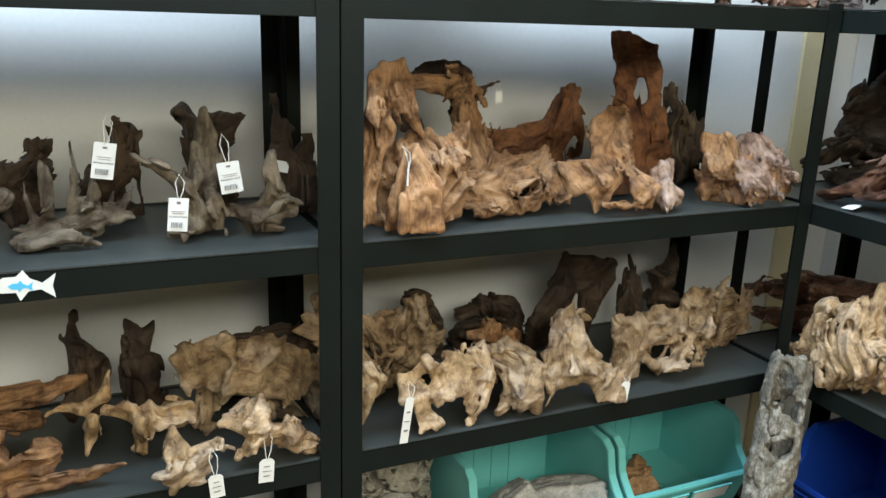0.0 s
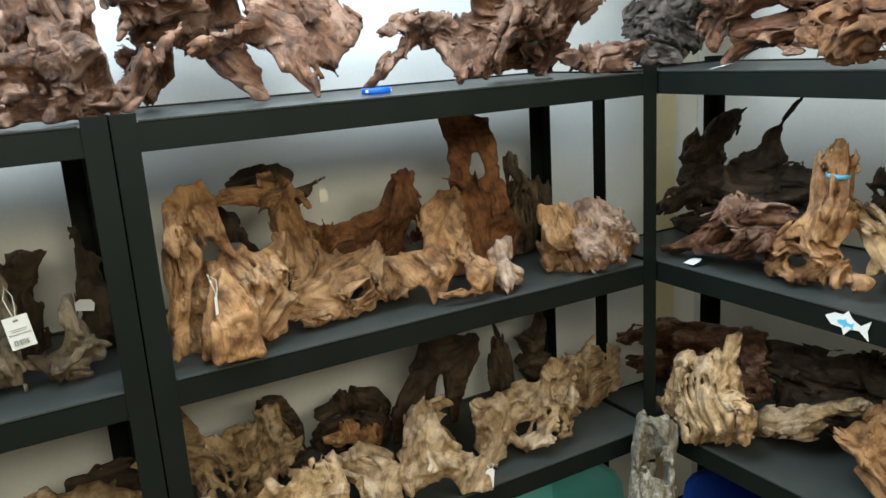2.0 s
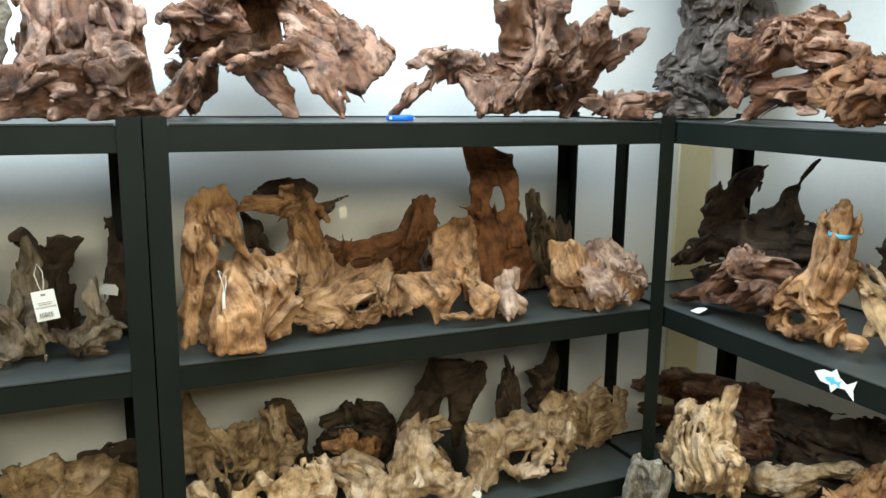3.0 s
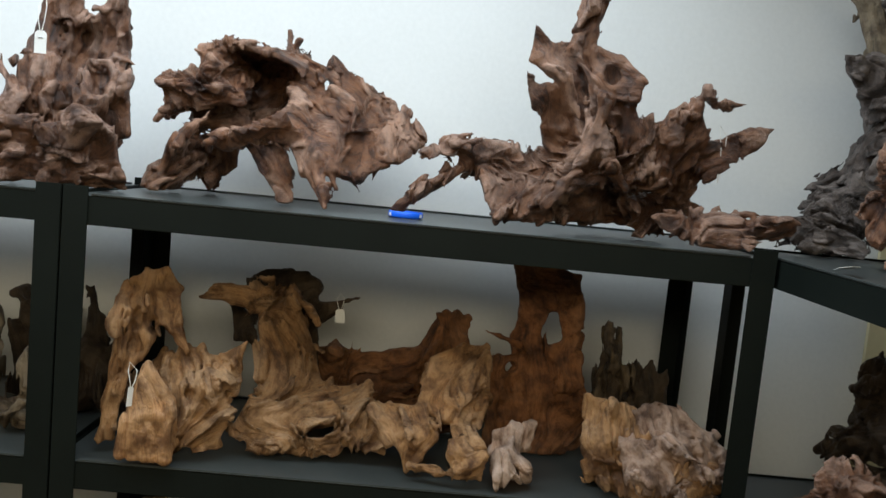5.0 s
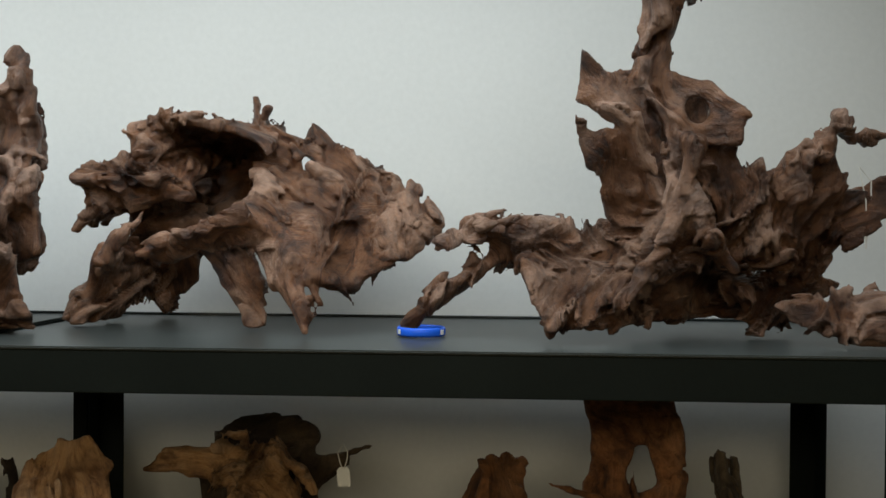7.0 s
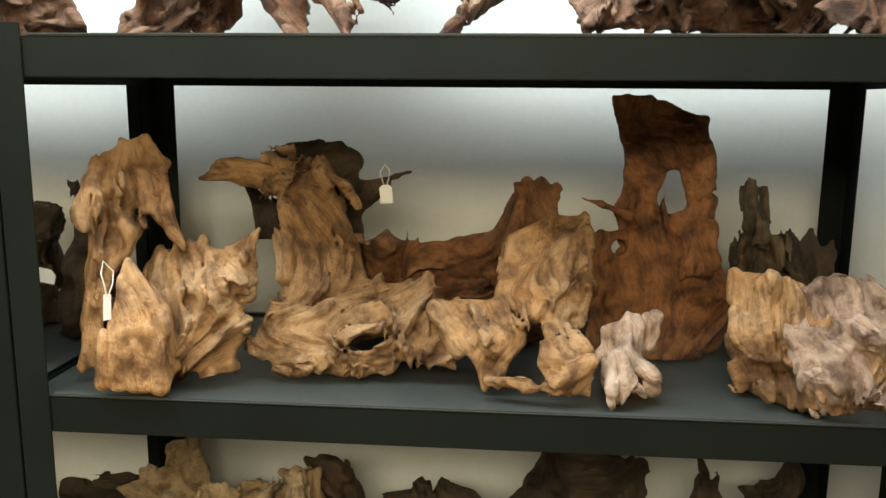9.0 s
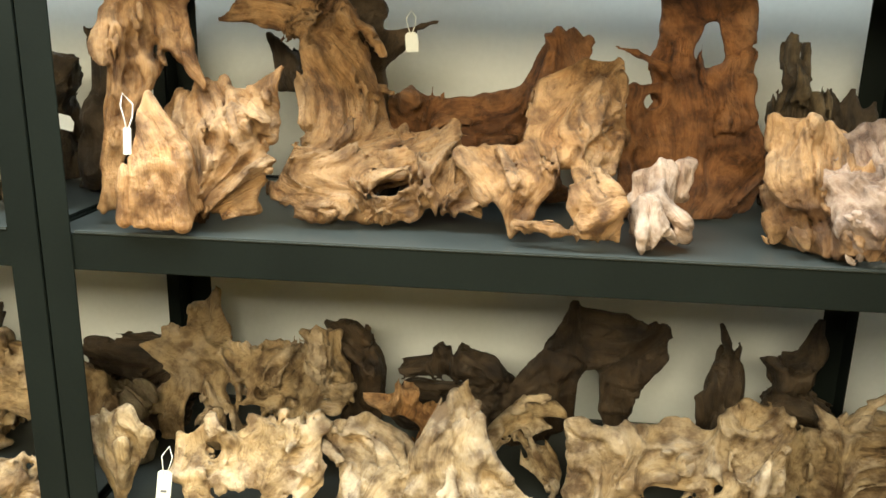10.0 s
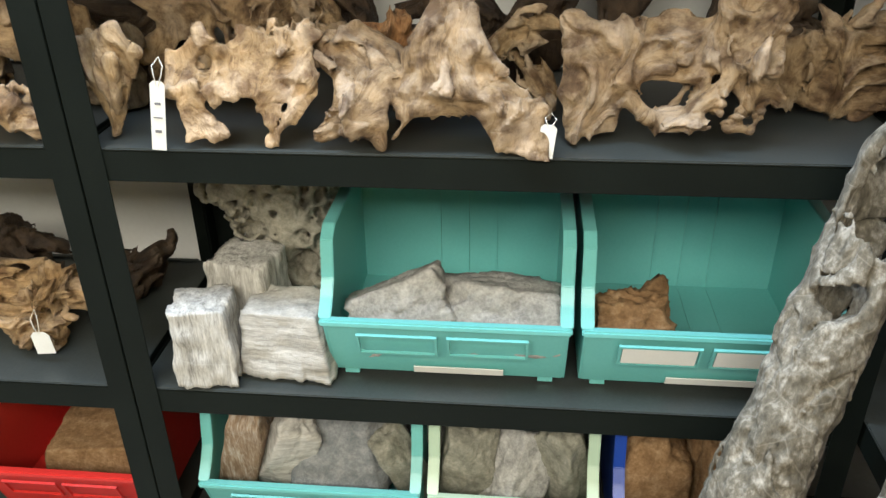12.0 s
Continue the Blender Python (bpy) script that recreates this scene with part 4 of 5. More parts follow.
w = Wood(2, PALE, gnarl=0.9, ridges=1.5, draw=0.6)
w.web((347, 82, 131, 5), (411, 82, 160, 5), (375, 54, 111, 10), (462, 68, 126, 7), (396, 26, 73, 13), (482, 40, 97, 9), (368, 12, 14, 4), (460, 26, 95, 11), (413, 12, 33, 6), (462, 12, 49, 7), (453, 12, 9, 4))
w.web((558, 68, 245, 3), (542, 68, 216, 6), (566, 68, 201, 5), (492, 54, 126, 10), (579, 54, 148, 7), (490, 40, 89, 10), (597, 40, 103, 11), (547, 26, 82, 11))
w.web((579, 54, 148, 7), (547, 26, 82, 9), (612, 40, 104, 9), (595, 12, 57, 9), (671, 12, 71, 5), (616, -2, 12, 5), (682, -2, 2, 2))
w.web((466, 40, 96, 8), (546, 40, 92, 9), (479, 26, 56, 6), (547, 26, 64, 7))
w.limb((471, 12, 25, 6), (499, 26, 66, 9), (571, 26, 61, 9))
w.hollow((472, -44, 150, 4), (442, -44, 132, 4))
w.done("driftwood_root", "pale branching root with a sharp upright peak")

w = Wood(2, DUSK, gnarl=0.5, fine=4.6)
w.limb((437, 370, 120, 18), (497, 370, 133, 28), (568, 370, 115, 28), (609, 370, 73, 20))
w.limb((457, 370, 44, 51), (569, 370, 38, 51))
w.done("driftwood_log", "dark rounded wood hump at the back")

w = Wood(2, TAN, gnarl=1.1)
w.limb((394, 240, 114, 13), (455, 240, 107, 31), (492, 240, 83, 35), (473, 240, 10, 38))
w.done("driftwood_chunk", "tan wood lump in the middle row")

w = Wood(2, DUSK, gnarl=0.25, ridges=0.6, fine=4.6)
w.web((672, 330, 176, 7), (717, 330, 257, 7), (713, 330, 157, 11), (801, 330, 240, 13), (769, 330, 159, 11), (868, 330, 228, 7), (827, 330, 141, 10), (868, 330, 183, 7))
w.web((769, 330, 159, 10), (831, 330, 152, 9), (779, 330, 77, 8), (817, 330, 79, 8), (794, 330, -9, 9))
w.web((673, 310, 183, 8), (721, 310, 165, 9), (610, 310, 88, 9), (718, 330, 53, 12), (622, 330, 5, 12))
w.done("driftwood_arch", "dark arched slab with one leg at the back")

w = Wood(2, PALE, gnarl=1)
w.limb((595, 170, 111, 13), (638, 170, 137, 21), (671, 170, 157, 19), (701, 170, 152, 7))
w.limb((630, 190, 103, 18), (657, 170, 76, 19), (680, 170, 62, 24), (685, 170, 38, 12))
w.done("driftwood_branch", "pale bent branch with a round knob")

w = Wood(2, PALE, gnarl=0.6, ridges=1.3, draw=0.6)
w.web((708, 81, 174, 6), (707, 70, 66, 8), (758, 92, 142, 10), (717, 59, 9, 6), (784, 81, 92, 11), (779, 59, 18, 6))
w.web((757, 92, 147, 8), (798, 114, 163, 8), (784, 81, 92, 11), (861, 114, 166, 8), (837, 81, 112, 16), (904, 92, 163, 10), (890, 70, 103, 16))
w.web((904, 92, 163, 9), (939, 92, 219, 8), (890, 70, 103, 14), (990, 81, 207, 5), (942, 70, 115, 14), (984, 81, 163, 7), (981, 70, 104, 7))
w.limb((787, 70, 80, 16), (820, 59, 45, 13), (859, 59, 41, 13), (895, 59, 65, 19), (929, 70, 97, 20))
w.web((931, 81, 100, 11), (978, 70, 99, 8), (963, 70, 63, 9), (1005, 70, 70, 5))
w.limb((955, 70, 67, 12), (937, 59, 32, 9), (962, 48, 27, 7), (980, 70, 51, 8))
w.limb((787, 70, 89, 14), (837, 70, 97, 13), (891, 70, 95, 16))
w.limb((791, 59, 59, 11), (824, 59, 36, 14), (863, 59, 38, 14), (896, 59, 61, 17))
w.hollow((867, -18, 149, 3), (867, -18, 165, 3))
w.done("driftwood_root", "straw-coloured skull-shaped root with a round hole")

w = Wood(2, DUSK, gnarl=0.5, fine=4.6)
w.limb((975, 400, 219, 8), (991, 400, 163, 22), (986, 400, 99, 34), (986, 400, 11, 45))
w.limb((953, 400, 87, 14), (971, 400, 55, 24))
w.done("driftwood_branch", "dark upright wood blade against the wall")

w = Wood(2, DUSK, gnarl=0.5, fine=4.6)
w.limb((1056, 400, 160, 8), (1098, 400, 125, 35), (1130, 400, 168, 18), (1138, 400, 230, 6))
w.limb((1107, 400, 61, 50), (1148, 400, 41, 40))
w.done("driftwood_root", "dark ragged root piece beside the back post")

w = Wood(2, PALE, gnarl=0.45, ridges=1.8)
w.web((1016, 200, 103, 9), (1068, 210, 122, 8), (1036, 190, 37, 10), (1122, 200, 127, 12), (1124, 180, 11, 8), (1182, 210, 130, 10), (1187, 180, 34, 10), (1247, 210, 133, 10), (1253, 190, 49, 10))
w.limb((1076, 210, 166, 3), (1095, 200, 140, 8), (1128, 190, 118, 10))
w.limb((1057, 210, 131, 3), (1082, 200, 116, 9))
w.limb((1183, 210, 185, 4), (1142, 200, 156, 8), (1122, 200, 123, 9))
w.done("driftwood_root", "yellowish swept root with thin curled points")

w = Wood(1, ASH, gnarl=1.1, ridges=1.1)
w.limb((-516, 150, 31, 13), (-524, 160, 85, 7), (-525, 160, 117, 3))
w.limb((-433, 150, 35, 13), (-415, 150, 86, 7), (-416, 150, 132, 3))
w.limb((-386, 150, 42, 9), (-357, 140, 77, 6), (-346, 140, 96, 3))
w.limb((-480, 130, 23, 12), (-436, 110, 14, 8), (-414, 110, 5, 5))
w.limb((-549, 150, 10, 11), (-489, 150, 29, 22), (-414, 150, 39, 22), (-352, 150, 43, 6))
w.limb((-488, 150, 44, 16), (-491, 160, 104, 10), (-496, 160, 149, 4))
w.limb((-455, 160, 50, 14), (-446, 170, 120, 9), (-445, 170, 190, 3))
w.limb((-390, 150, 53, 10), (-378, 150, 84, 5))
w.limb((-454, 130, 16, 14), (-535, 130, 12, 9))
w.done("driftwood_antler", "grey brown antler-like wood by the post")

w = Wood(1, ASH, gnarl=0.8)
w.limb((-342, 140, 156, 9), (-299, 130, 130, 18), (-258, 120, 94, 27), (-231, 120, 44, 29))
w.limb((-272, 110, 44, 27), (-243, 110, 26, 23), (-294, 100, 19, 8))
w.limb((-212, 130, 84, 19), (-206, 120, 20, 19))
w.done("driftwood_branch", "grey weathered forked wood with a price tag")

w = Wood(1, ASH, gnarl=0.7)
w.limb((-217, 190, 232, 8), (-214, 190, 170, 24), (-223, 190, 94, 37), (-232, 190, 28, 44))
w.done("driftwood_spike", "grey brown cone of wood in the second row")

w = Wood(1, ASH, gnarl=1)
w.limb((-101, 130, 143, 11), (-100, 130, 89, 22), (-93, 120, 46, 33), (-62, 110, 40, 22))
w.limb((-168, 120, 51, 17), (-137, 120, 32, 30), (-96, 110, 26, 26))
w.done("driftwood_chunk", "greyish brown forked wood chunk with a tag")

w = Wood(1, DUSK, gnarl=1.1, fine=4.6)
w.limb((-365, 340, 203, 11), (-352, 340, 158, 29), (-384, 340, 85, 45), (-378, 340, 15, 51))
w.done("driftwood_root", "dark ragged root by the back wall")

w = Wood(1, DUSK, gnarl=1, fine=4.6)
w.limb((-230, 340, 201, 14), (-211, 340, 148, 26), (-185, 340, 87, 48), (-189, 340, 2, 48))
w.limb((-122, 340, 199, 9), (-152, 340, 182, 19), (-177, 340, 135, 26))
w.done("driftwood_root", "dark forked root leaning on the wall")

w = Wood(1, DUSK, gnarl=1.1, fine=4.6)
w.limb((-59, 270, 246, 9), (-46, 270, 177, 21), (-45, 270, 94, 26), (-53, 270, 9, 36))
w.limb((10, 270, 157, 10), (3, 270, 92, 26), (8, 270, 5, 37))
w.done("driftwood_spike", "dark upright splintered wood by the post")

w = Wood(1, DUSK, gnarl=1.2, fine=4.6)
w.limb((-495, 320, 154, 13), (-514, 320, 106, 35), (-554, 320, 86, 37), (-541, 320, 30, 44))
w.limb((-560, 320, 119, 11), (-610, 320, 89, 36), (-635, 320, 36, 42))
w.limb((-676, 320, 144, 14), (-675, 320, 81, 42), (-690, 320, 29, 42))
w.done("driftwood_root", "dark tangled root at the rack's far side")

w = Wood(1, ASH, gnarl=1.1)
w.limb((-574, 180, 84, 16), (-618, 180, 67, 25), (-678, 180, 61, 25), (-736, 180, 45, 21))
w.limb((-597, 180, 25, 14), (-658, 180, 19, 18))
w.done("driftwood_branch", "grey brown branching wood lying flat")

w = Wood(2, TAN, gnarl=0.5, ridges=0.6)
w.limb((-698, 310, 82, 31), (-618, 310, 87, 30), (-536, 310, 92, 25), (-460, 310, 107, 11))
w.limb((-703, 310, 34, 29), (-562, 310, 32, 26))
w.done("driftwood_plank", "yellowish smooth lying plank of driftwood")

w = Wood(2, PALE, gnarl=1.2, draw=0.6)
w.limb((-525, 130, 128, 8), (-472, 130, 126, 21), (-426, 130, 149, 19), (-413, 130, 188, 7))
w.limb((-449, 130, 106, 21), (-458, 130, 60, 19), (-470, 130, 33, 9))
w.limb((-424, 130, 119, 19), (-365, 130, 91, 28), (-302, 130, 91, 29))
w.limb((-372, 130, 62, 24), (-360, 130, 10, 11))
w.done("driftwood_root", "pale knotted root with stubby arms")

w = Wood(2, PALE, gnarl=0.9, ridges=0.8, draw=0.5)
w.web((-300, 150, 183, 9), (-271, 160, 199, 10), (-265, 150, 129, 12), (-194, 160, 197, 13), (-199, 150, 110, 15), (-102, 160, 193, 15), (-119, 150, 94, 18), (-32, 160, 157, 11), (-66, 150, 70, 12), (-10, 160, 111, 8))
w.limb((-123, 190, 77, 22), (-99, 200, 1, 27))
w.limb((-227, 190, 107, 19), (-241, 200, 27, 24))
w.done("driftwood_slab", "broad pale rough wood slab")

w = Wood(2, PALE, gnarl=1.1, draw=0.6)
w.limb((-318, -10, 128, 9), (-307, -10, 75, 25), (-324, -10, 6, 7))
w.limb((-290, -10, 59, 21), (-243, -10, 79, 17), (-234, -10, 60, 11))
w.limb((-330, -10, 39, 14), (-271, -10, 32, 15))
w.done("driftwood_lump", "small pale knotted wood with a tag")

w = Wood(2, PALE, gnarl=1.1, draw=0.6)
w.limb((-221, 30, 78, 11), (-173, 30, 80, 24), (-153, 30, 137, 12))
w.limb((-168, 30, 61, 22), (-102, 30, 48, 27), (-51, 30, 13, 14))
w.limb((-196, 30, 24, 9), (-179, 30, 51, 15))
w.done("driftwood_lump", "pale stubby root with a string tag")

w = Wood(2, TAN, gnarl=0.6)
w.limb((-591, 50, 23, 20), (-519, 50, 29, 18), (-452, 50, 37, 12), (-401, 50, 52, 4))
w.done("driftwood_stick", "short tan tapered stick near the front lip")

w = Wood(2, TAN_UP, gnarl=0.8)
w.limb((-654, 80, 109, 39), (-587, 80, 84, 36), (-532, 80, 84, 27))
w.limb((-545, 80, 52, 25), (-609, 80, 43, 30))
w.hollow((-574, 20, 135, 12), (-577, 80, 93, 12))
w.done("driftwood_chunk", "reddish tan curved wood chunk")

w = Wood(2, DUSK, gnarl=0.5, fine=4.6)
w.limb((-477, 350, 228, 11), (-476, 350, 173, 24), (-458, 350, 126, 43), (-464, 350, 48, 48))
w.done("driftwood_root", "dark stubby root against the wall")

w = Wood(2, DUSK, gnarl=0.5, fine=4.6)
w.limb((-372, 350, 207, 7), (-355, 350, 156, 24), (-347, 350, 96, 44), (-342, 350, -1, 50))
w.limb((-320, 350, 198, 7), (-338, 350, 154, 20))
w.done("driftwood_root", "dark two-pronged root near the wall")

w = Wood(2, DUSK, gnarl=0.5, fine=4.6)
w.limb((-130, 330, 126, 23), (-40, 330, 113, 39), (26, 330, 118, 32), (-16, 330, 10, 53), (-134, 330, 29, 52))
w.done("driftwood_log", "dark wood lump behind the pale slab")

w = Wood(3, PALE, gnarl=1.1, ridges=1.2)
w.limb((-359, 140, 110, 42), (-274, 140, 101, 41), (-197, 140, 105, 35), (-148, 140, 83, 25))
w.limb((-299, 120, 51, 35), (-235, 120, 42, 40), (-186, 120, 20, 27))
w.limb((-335, 100, -39, 19), (-269, 100, -42, 21), (-221, 100, -52, 10))
w.limb((-272, 120, -11, 17), (-267, 110, -56, 13))
w.done("driftwood_root", "golden tan knotted root with a price tag")

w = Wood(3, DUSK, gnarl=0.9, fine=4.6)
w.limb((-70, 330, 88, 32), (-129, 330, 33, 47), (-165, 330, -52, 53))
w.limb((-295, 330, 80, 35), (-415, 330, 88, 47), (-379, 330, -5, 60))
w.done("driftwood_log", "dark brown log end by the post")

w = Wood(1, DUSK, gnarl=0.9, fine=4.6)
w.limb((1500, 0, 347, 6), (1500, 53, 307, 21), (1500, 132, 232, 46), (1500, 170, 130, 54))
w.limb((1500, -149, 370, 4), (1500, -112, 297, 13), (1500, -87, 228, 33), (1500, -17, 177, 53))
w.limb((1500, 158, 131, 50), (1500, -17, 146, 63), (1500, -172, 159, 53))
w.limb((1460, 278, 47, 17), (1460, 189, 100, 30), (1470, 106, 123, 36))
w.limb((1500, 211, 4, 34), (1500, 6, 47, 70), (1500, -172, 68, 60))
w.done("driftwood_root", "dark horned root lump on the side rack")

w = Wood(1, BROWN, gnarl=0.9, ridges=1.2)
w.limb((1270, 27, 14, 15), (1270, -91, 62, 38), (1270, -189, 132, 36), (1280, -295, 136, 21))
w.limb((1260, -80, 32, 18), (1270, -206, 63, 33), (1270, -243, 89, 36))
w.done("driftwood_chunk", "greyish brown ridged wood wedge")

w = Wood(1, TAN_UP, gnarl=0.6)
w.limb((1330, -377, 305, 15), (1320, -382, 262, 28), (1310, -391, 206, 31), (1300, -391, 156, 36), (1290, -380, 91, 39))
w.web((1290, -260, 74, 16), (1300, -376, 128, 23), (1280, -260, 20, 12), (1290, -385, 65, 26), (1280, -345, 23, 13), (1280, -446, 44, 18), (1280, -490, 38, 10))
w.limb((1280, -353, 136, 18), (1280, -295, 88, 21), (1280, -269, 42, 14))
w.hollow((1230, -386, 64, 13), (1330, -303, 28, 12))
w.done("driftwood_branch", "brown branched wood with a wristband on one arm")

w = Wood(1, PALE_UP, gnarl=0.8)
w.limb((1340, -399, 166, 18), (1340, -459, 131, 28), (1340, -496, 85, 27), (1330, -545, 56, 24), (1320, -571, 12, 10))
w.limb((1340, -490, 58, 23), (1330, -484, 10, 11))
w.limb((1350, -509, 136, 17), (1350, -466, 137, 18))
w.limb((1340, -545, 67, 20), (1350, -584, 90, 19), (1350, -602, 117, 12))
w.done("driftwood_branch", "cream bone-like branch stub")

w = Wood(1, TAN, gnarl=1)
w.limb((1380, -602, 142, 12), (1380, -670, 132, 35), (1380, -750, 137, 44), (1380, -844, 139, 42))
w.limb((1360, -639, 16, 17), (1360, -698, 51, 39), (1360, -787, 56, 44), (1360, -879, 62, 42))
w.limb((1370, -616, 97, 19), (1370, -577, 103, 10))
w.done("driftwood_chunk", "tan broken wood with rough ends")

w = Wood(1, DUSK, gnarl=1, fine=4.6)
w.limb((1520, -429, 251, 5), (1520, -396, 209, 24), (1520, -383, 133, 38), (1520, -424, 68, 54))
w.limb((1520, -560, 176, 35), (1520, -634, 208, 36), (1520, -730, 168, 47), (1520, -616, 93, 50))
w.done("driftwood_root", "dark pointed root at the back of the side rack")

w = Wood(2, PALE_UP, gnarl=0.7)
w.limb((1250, -194, 280, 19), (1230, -192, 206, 29), (1220, -184, 113, 44))
w.web((1250, -40, 167, 15), (1240, -187, 225, 20), (1230, -30, 62, 16), (1220, -197, 102, 35), (1220, -114, 18, 18), (1220, -235, 70, 17), (1230, -236, 119, 17))
w.limb((1240, 27, 38, 16), (1230, -52, 52, 25))
w.limb((1210, -208, 155, 23), (1210, -270, 143, 11))
w.hollow((1170, -176, 192, 16), (1270, -79, 136, 15))
w.done("driftwood_stump", "pale upright wood stump with a side hole")

w = Wood(2, BROWN, gnarl=1.1)
w.limb((1450, 401, 74, 15), (1450, 223, 126, 35), (1450, 53, 158, 37), (1450, -97, 178, 41))
w.limb((1450, 308, -11, 44), (1450, 103, 46, 51), (1450, -96, 85, 48))
w.done("driftwood_log", "brown log lying along the side rack back")

w = Wood(2, PALE, gnarl=0.5, ridges=0.8)
w.limb((1360, -131, 11, 11), (1360, -185, 25, 20), (1350, -251, 55, 35), (1360, -315, 84, 34), (1370, -375, 135, 21), (1370, -454, 170, 15))
w.done("driftwood_stick", "smooth cream curved branch")

w = Wood(2, TAN, gnarl=0.7, ridges=0.8)
w.web((1310, -445, 117, 16), (1330, -533, 214, 13), (1300, -514, 94, 21), (1340, -589, 233, 10), (1300, -587, 65, 23), (1330, -606, 144, 17))
w.web((1300, -485, 62, 12), (1300, -543, 104, 15), (1290, -574, 21, 14), (1300, -615, 62, 17))
w.limb((1330, -664, 253, 6), (1320, -653, 190, 16), (1310, -634, 107, 23), (1300, -616, 35, 25))
w.limb((1310, -713, 264, 6), (1300, -712, 204, 18), (1290, -712, 130, 28), (1280, -704, 65, 38), (1280, -683, 22, 34))
w.web((1290, -609, 36, 15), (1310, -634, 107, 17), (1280, -636, 23, 17), (1290, -710, 116, 21), (1280, -709, 14, 17), (1290, -743, 77, 12))
w.done("driftwood_slab", "brown fan-shaped wood sheet with two prongs")

w = Wood(2, PALE, gnarl=1)
w.limb((1410, -709, 101, 22), (1410, -763, 108, 41), (1410, -831, 121, 42))
w.limb((1410, -714, 21, 17), (1410, -768, 30, 31))
w.done("driftwood_chunk", "pale lumpy wood at the side rack front")

w = Wood(2, DUSK, gnarl=0.5, fine=4.6)
w.limb((1500, -94, 156, 45), (1500, -247, 179, 51), (1500, -384, 214, 48), (1500, -536, 225, 59), (1500, -669, 248, 63))
w.limb((1500, -192, 82, 62), (1500, -450, 127, 62), (1500, -622, 165, 57))
w.done("driftwood_root", "dark root mass at the back of the side deck")


# ---- rock and bark skins ----


def stone_skin(name, dark, mid, pale, stripes=None, rough=0.85):
    """Rough stone in three tones with veins; stripes stretches the pattern into layers."""
    m, nt, b = nodes_of(name, rough)
    b.inputs["Specular IOR Level"].default_value = 0.3
    co = nt.nodes.new("ShaderNodeTexCoord").outputs["Object"]
    mapping = nt.nodes.new("ShaderNodeMapping")
    mapping.inputs["Scale"].default_value = stripes or (1, 1, 1)
    nt.links.new(co, mapping.inputs["Vector"])
    big = node(nt, "ShaderNodeTexNoise", Scale=34.0, Detail=8.0, Roughness=0.7)
    nt.links.new(mapping.outputs[0], big.inputs["Vector"])
    small = node(nt, "ShaderNodeTexNoise", Scale=160.0, Detail=5.0, Roughness=0.7)
    nt.links.new(mapping.outputs[0], small.inputs["Vector"])
    vein = node(nt, "ShaderNodeTexVoronoi", Scale=14.0)
    vein.feature = "DISTANCE_TO_EDGE"
    nt.links.new(co, vein.inputs["Vector"])
    body = ramp(nt, blend(nt, "MIX", 0.4, big.outputs["Color"], small.outputs["Color"]), [(0.36, dark), (0.5, mid), (0.62, pale)])
    pale_vein = ramp(nt, vein.outputs["Distance"], [(0.0, (1, 1, 1)), (0.02, (0, 0, 0))])
    fac = nt.nodes.new("ShaderNodeMath")
    fac.operation = "MULTIPLY"
    fac.inputs[1].default_value = 0.25
    nt.links.new(pale_vein, fac.inputs[0])
    nt.links.new(blend(nt, "MIX", fac.outputs[0], body, pale), b.inputs["Base Color"])
    bump(nt, b, blend(nt, "MIX", 0.5, big.outputs["Color"], small.outputs["Color"]), 0.9, 0.008)
    return m


SLATE = stone_skin("blue_grey_stone", (0.10, 0.11, 0.12), (0.20, 0.21, 0.22), (0.34, 0.34, 0.34))
CHALK = stone_skin("pale_grey_stone", (0.16, 0.16, 0.155), (0.37, 0.365, 0.35), (0.60, 0.59, 0.57))
LAYER = stone_skin("layered_stone", (0.20, 0.19, 0.17), (0.50, 0.485, 0.45), (0.72, 0.71, 0.68), (0.35, 0.35, 3.0))
PETRI = stone_skin("petrified_wood_stone", (0.070, 0.065, 0.052), (0.47, 0.455, 0.42), (0.76, 0.75, 0.72), (2.2, 2.2, 0.25))
BANDED = stone_skin("banded_brown_stone", (0.10, 0.055, 0.03), (0.30, 0.22, 0.15), (0.62, 0.59, 0.54), (3.0, 0.4, 0.4))
MOSSY = stone_skin("greenish_stone", (0.11, 0.11, 0.085), (0.25, 0.245, 0.20), (0.42, 0.405, 0.34))
OCHRE = stone_skin("ochre_stone", (0.11, 0.06, 0.026), (0.26, 0.155, 0.072), (0.42, 0.29, 0.165))
LAVA = stone_skin("pitted_lava_stone", (0.12, 0.11, 0.08), (0.29, 0.27, 0.215), (0.44, 0.415, 0.345))
BARK = stone_skin("grey_cork_bark", (0.030, 0.026, 0.018), (0.155, 0.138, 0.105), (0.43, 0.40, 0.34), (1.0, 1.0, 0.55), 0.9)
ORANGE = wood_skin("orange_varnished_wood", (0.26, 0.09, 0.02), (0.52, 0.21, 0.045), (0.66, 0.31, 0.08), (0.70, 0.38, 0.13), SIDE, 0.35, 0.2)
TEAL = speckled("teal_plastic", (0.150, 0.45, 0.43), (0.180, 0.50, 0.48), 0.32, 4, 200, 0.04)
MINT = speckled("pale_green_plastic", (0.42, 0.56, 0.42), (0.46, 0.60, 0.46), 0.35, 4, 200, 0.04)
BLUE = speckled("blue_plastic", (0.012, 0.045, 0.30), (0.018, 0.060, 0.36), 0.32, 4, 200, 0.04)
RED = speckled("red_plastic", (0.50, 0.025, 0.02), (0.57, 0.035, 0.025), 0.32, 4, 200, 0.04)
BAND = speckled("bright_blue_silicone", (0.008, 0.10, 0.72), (0.012, 0.13, 0.80), 0.4, 10, 200, 0.02)
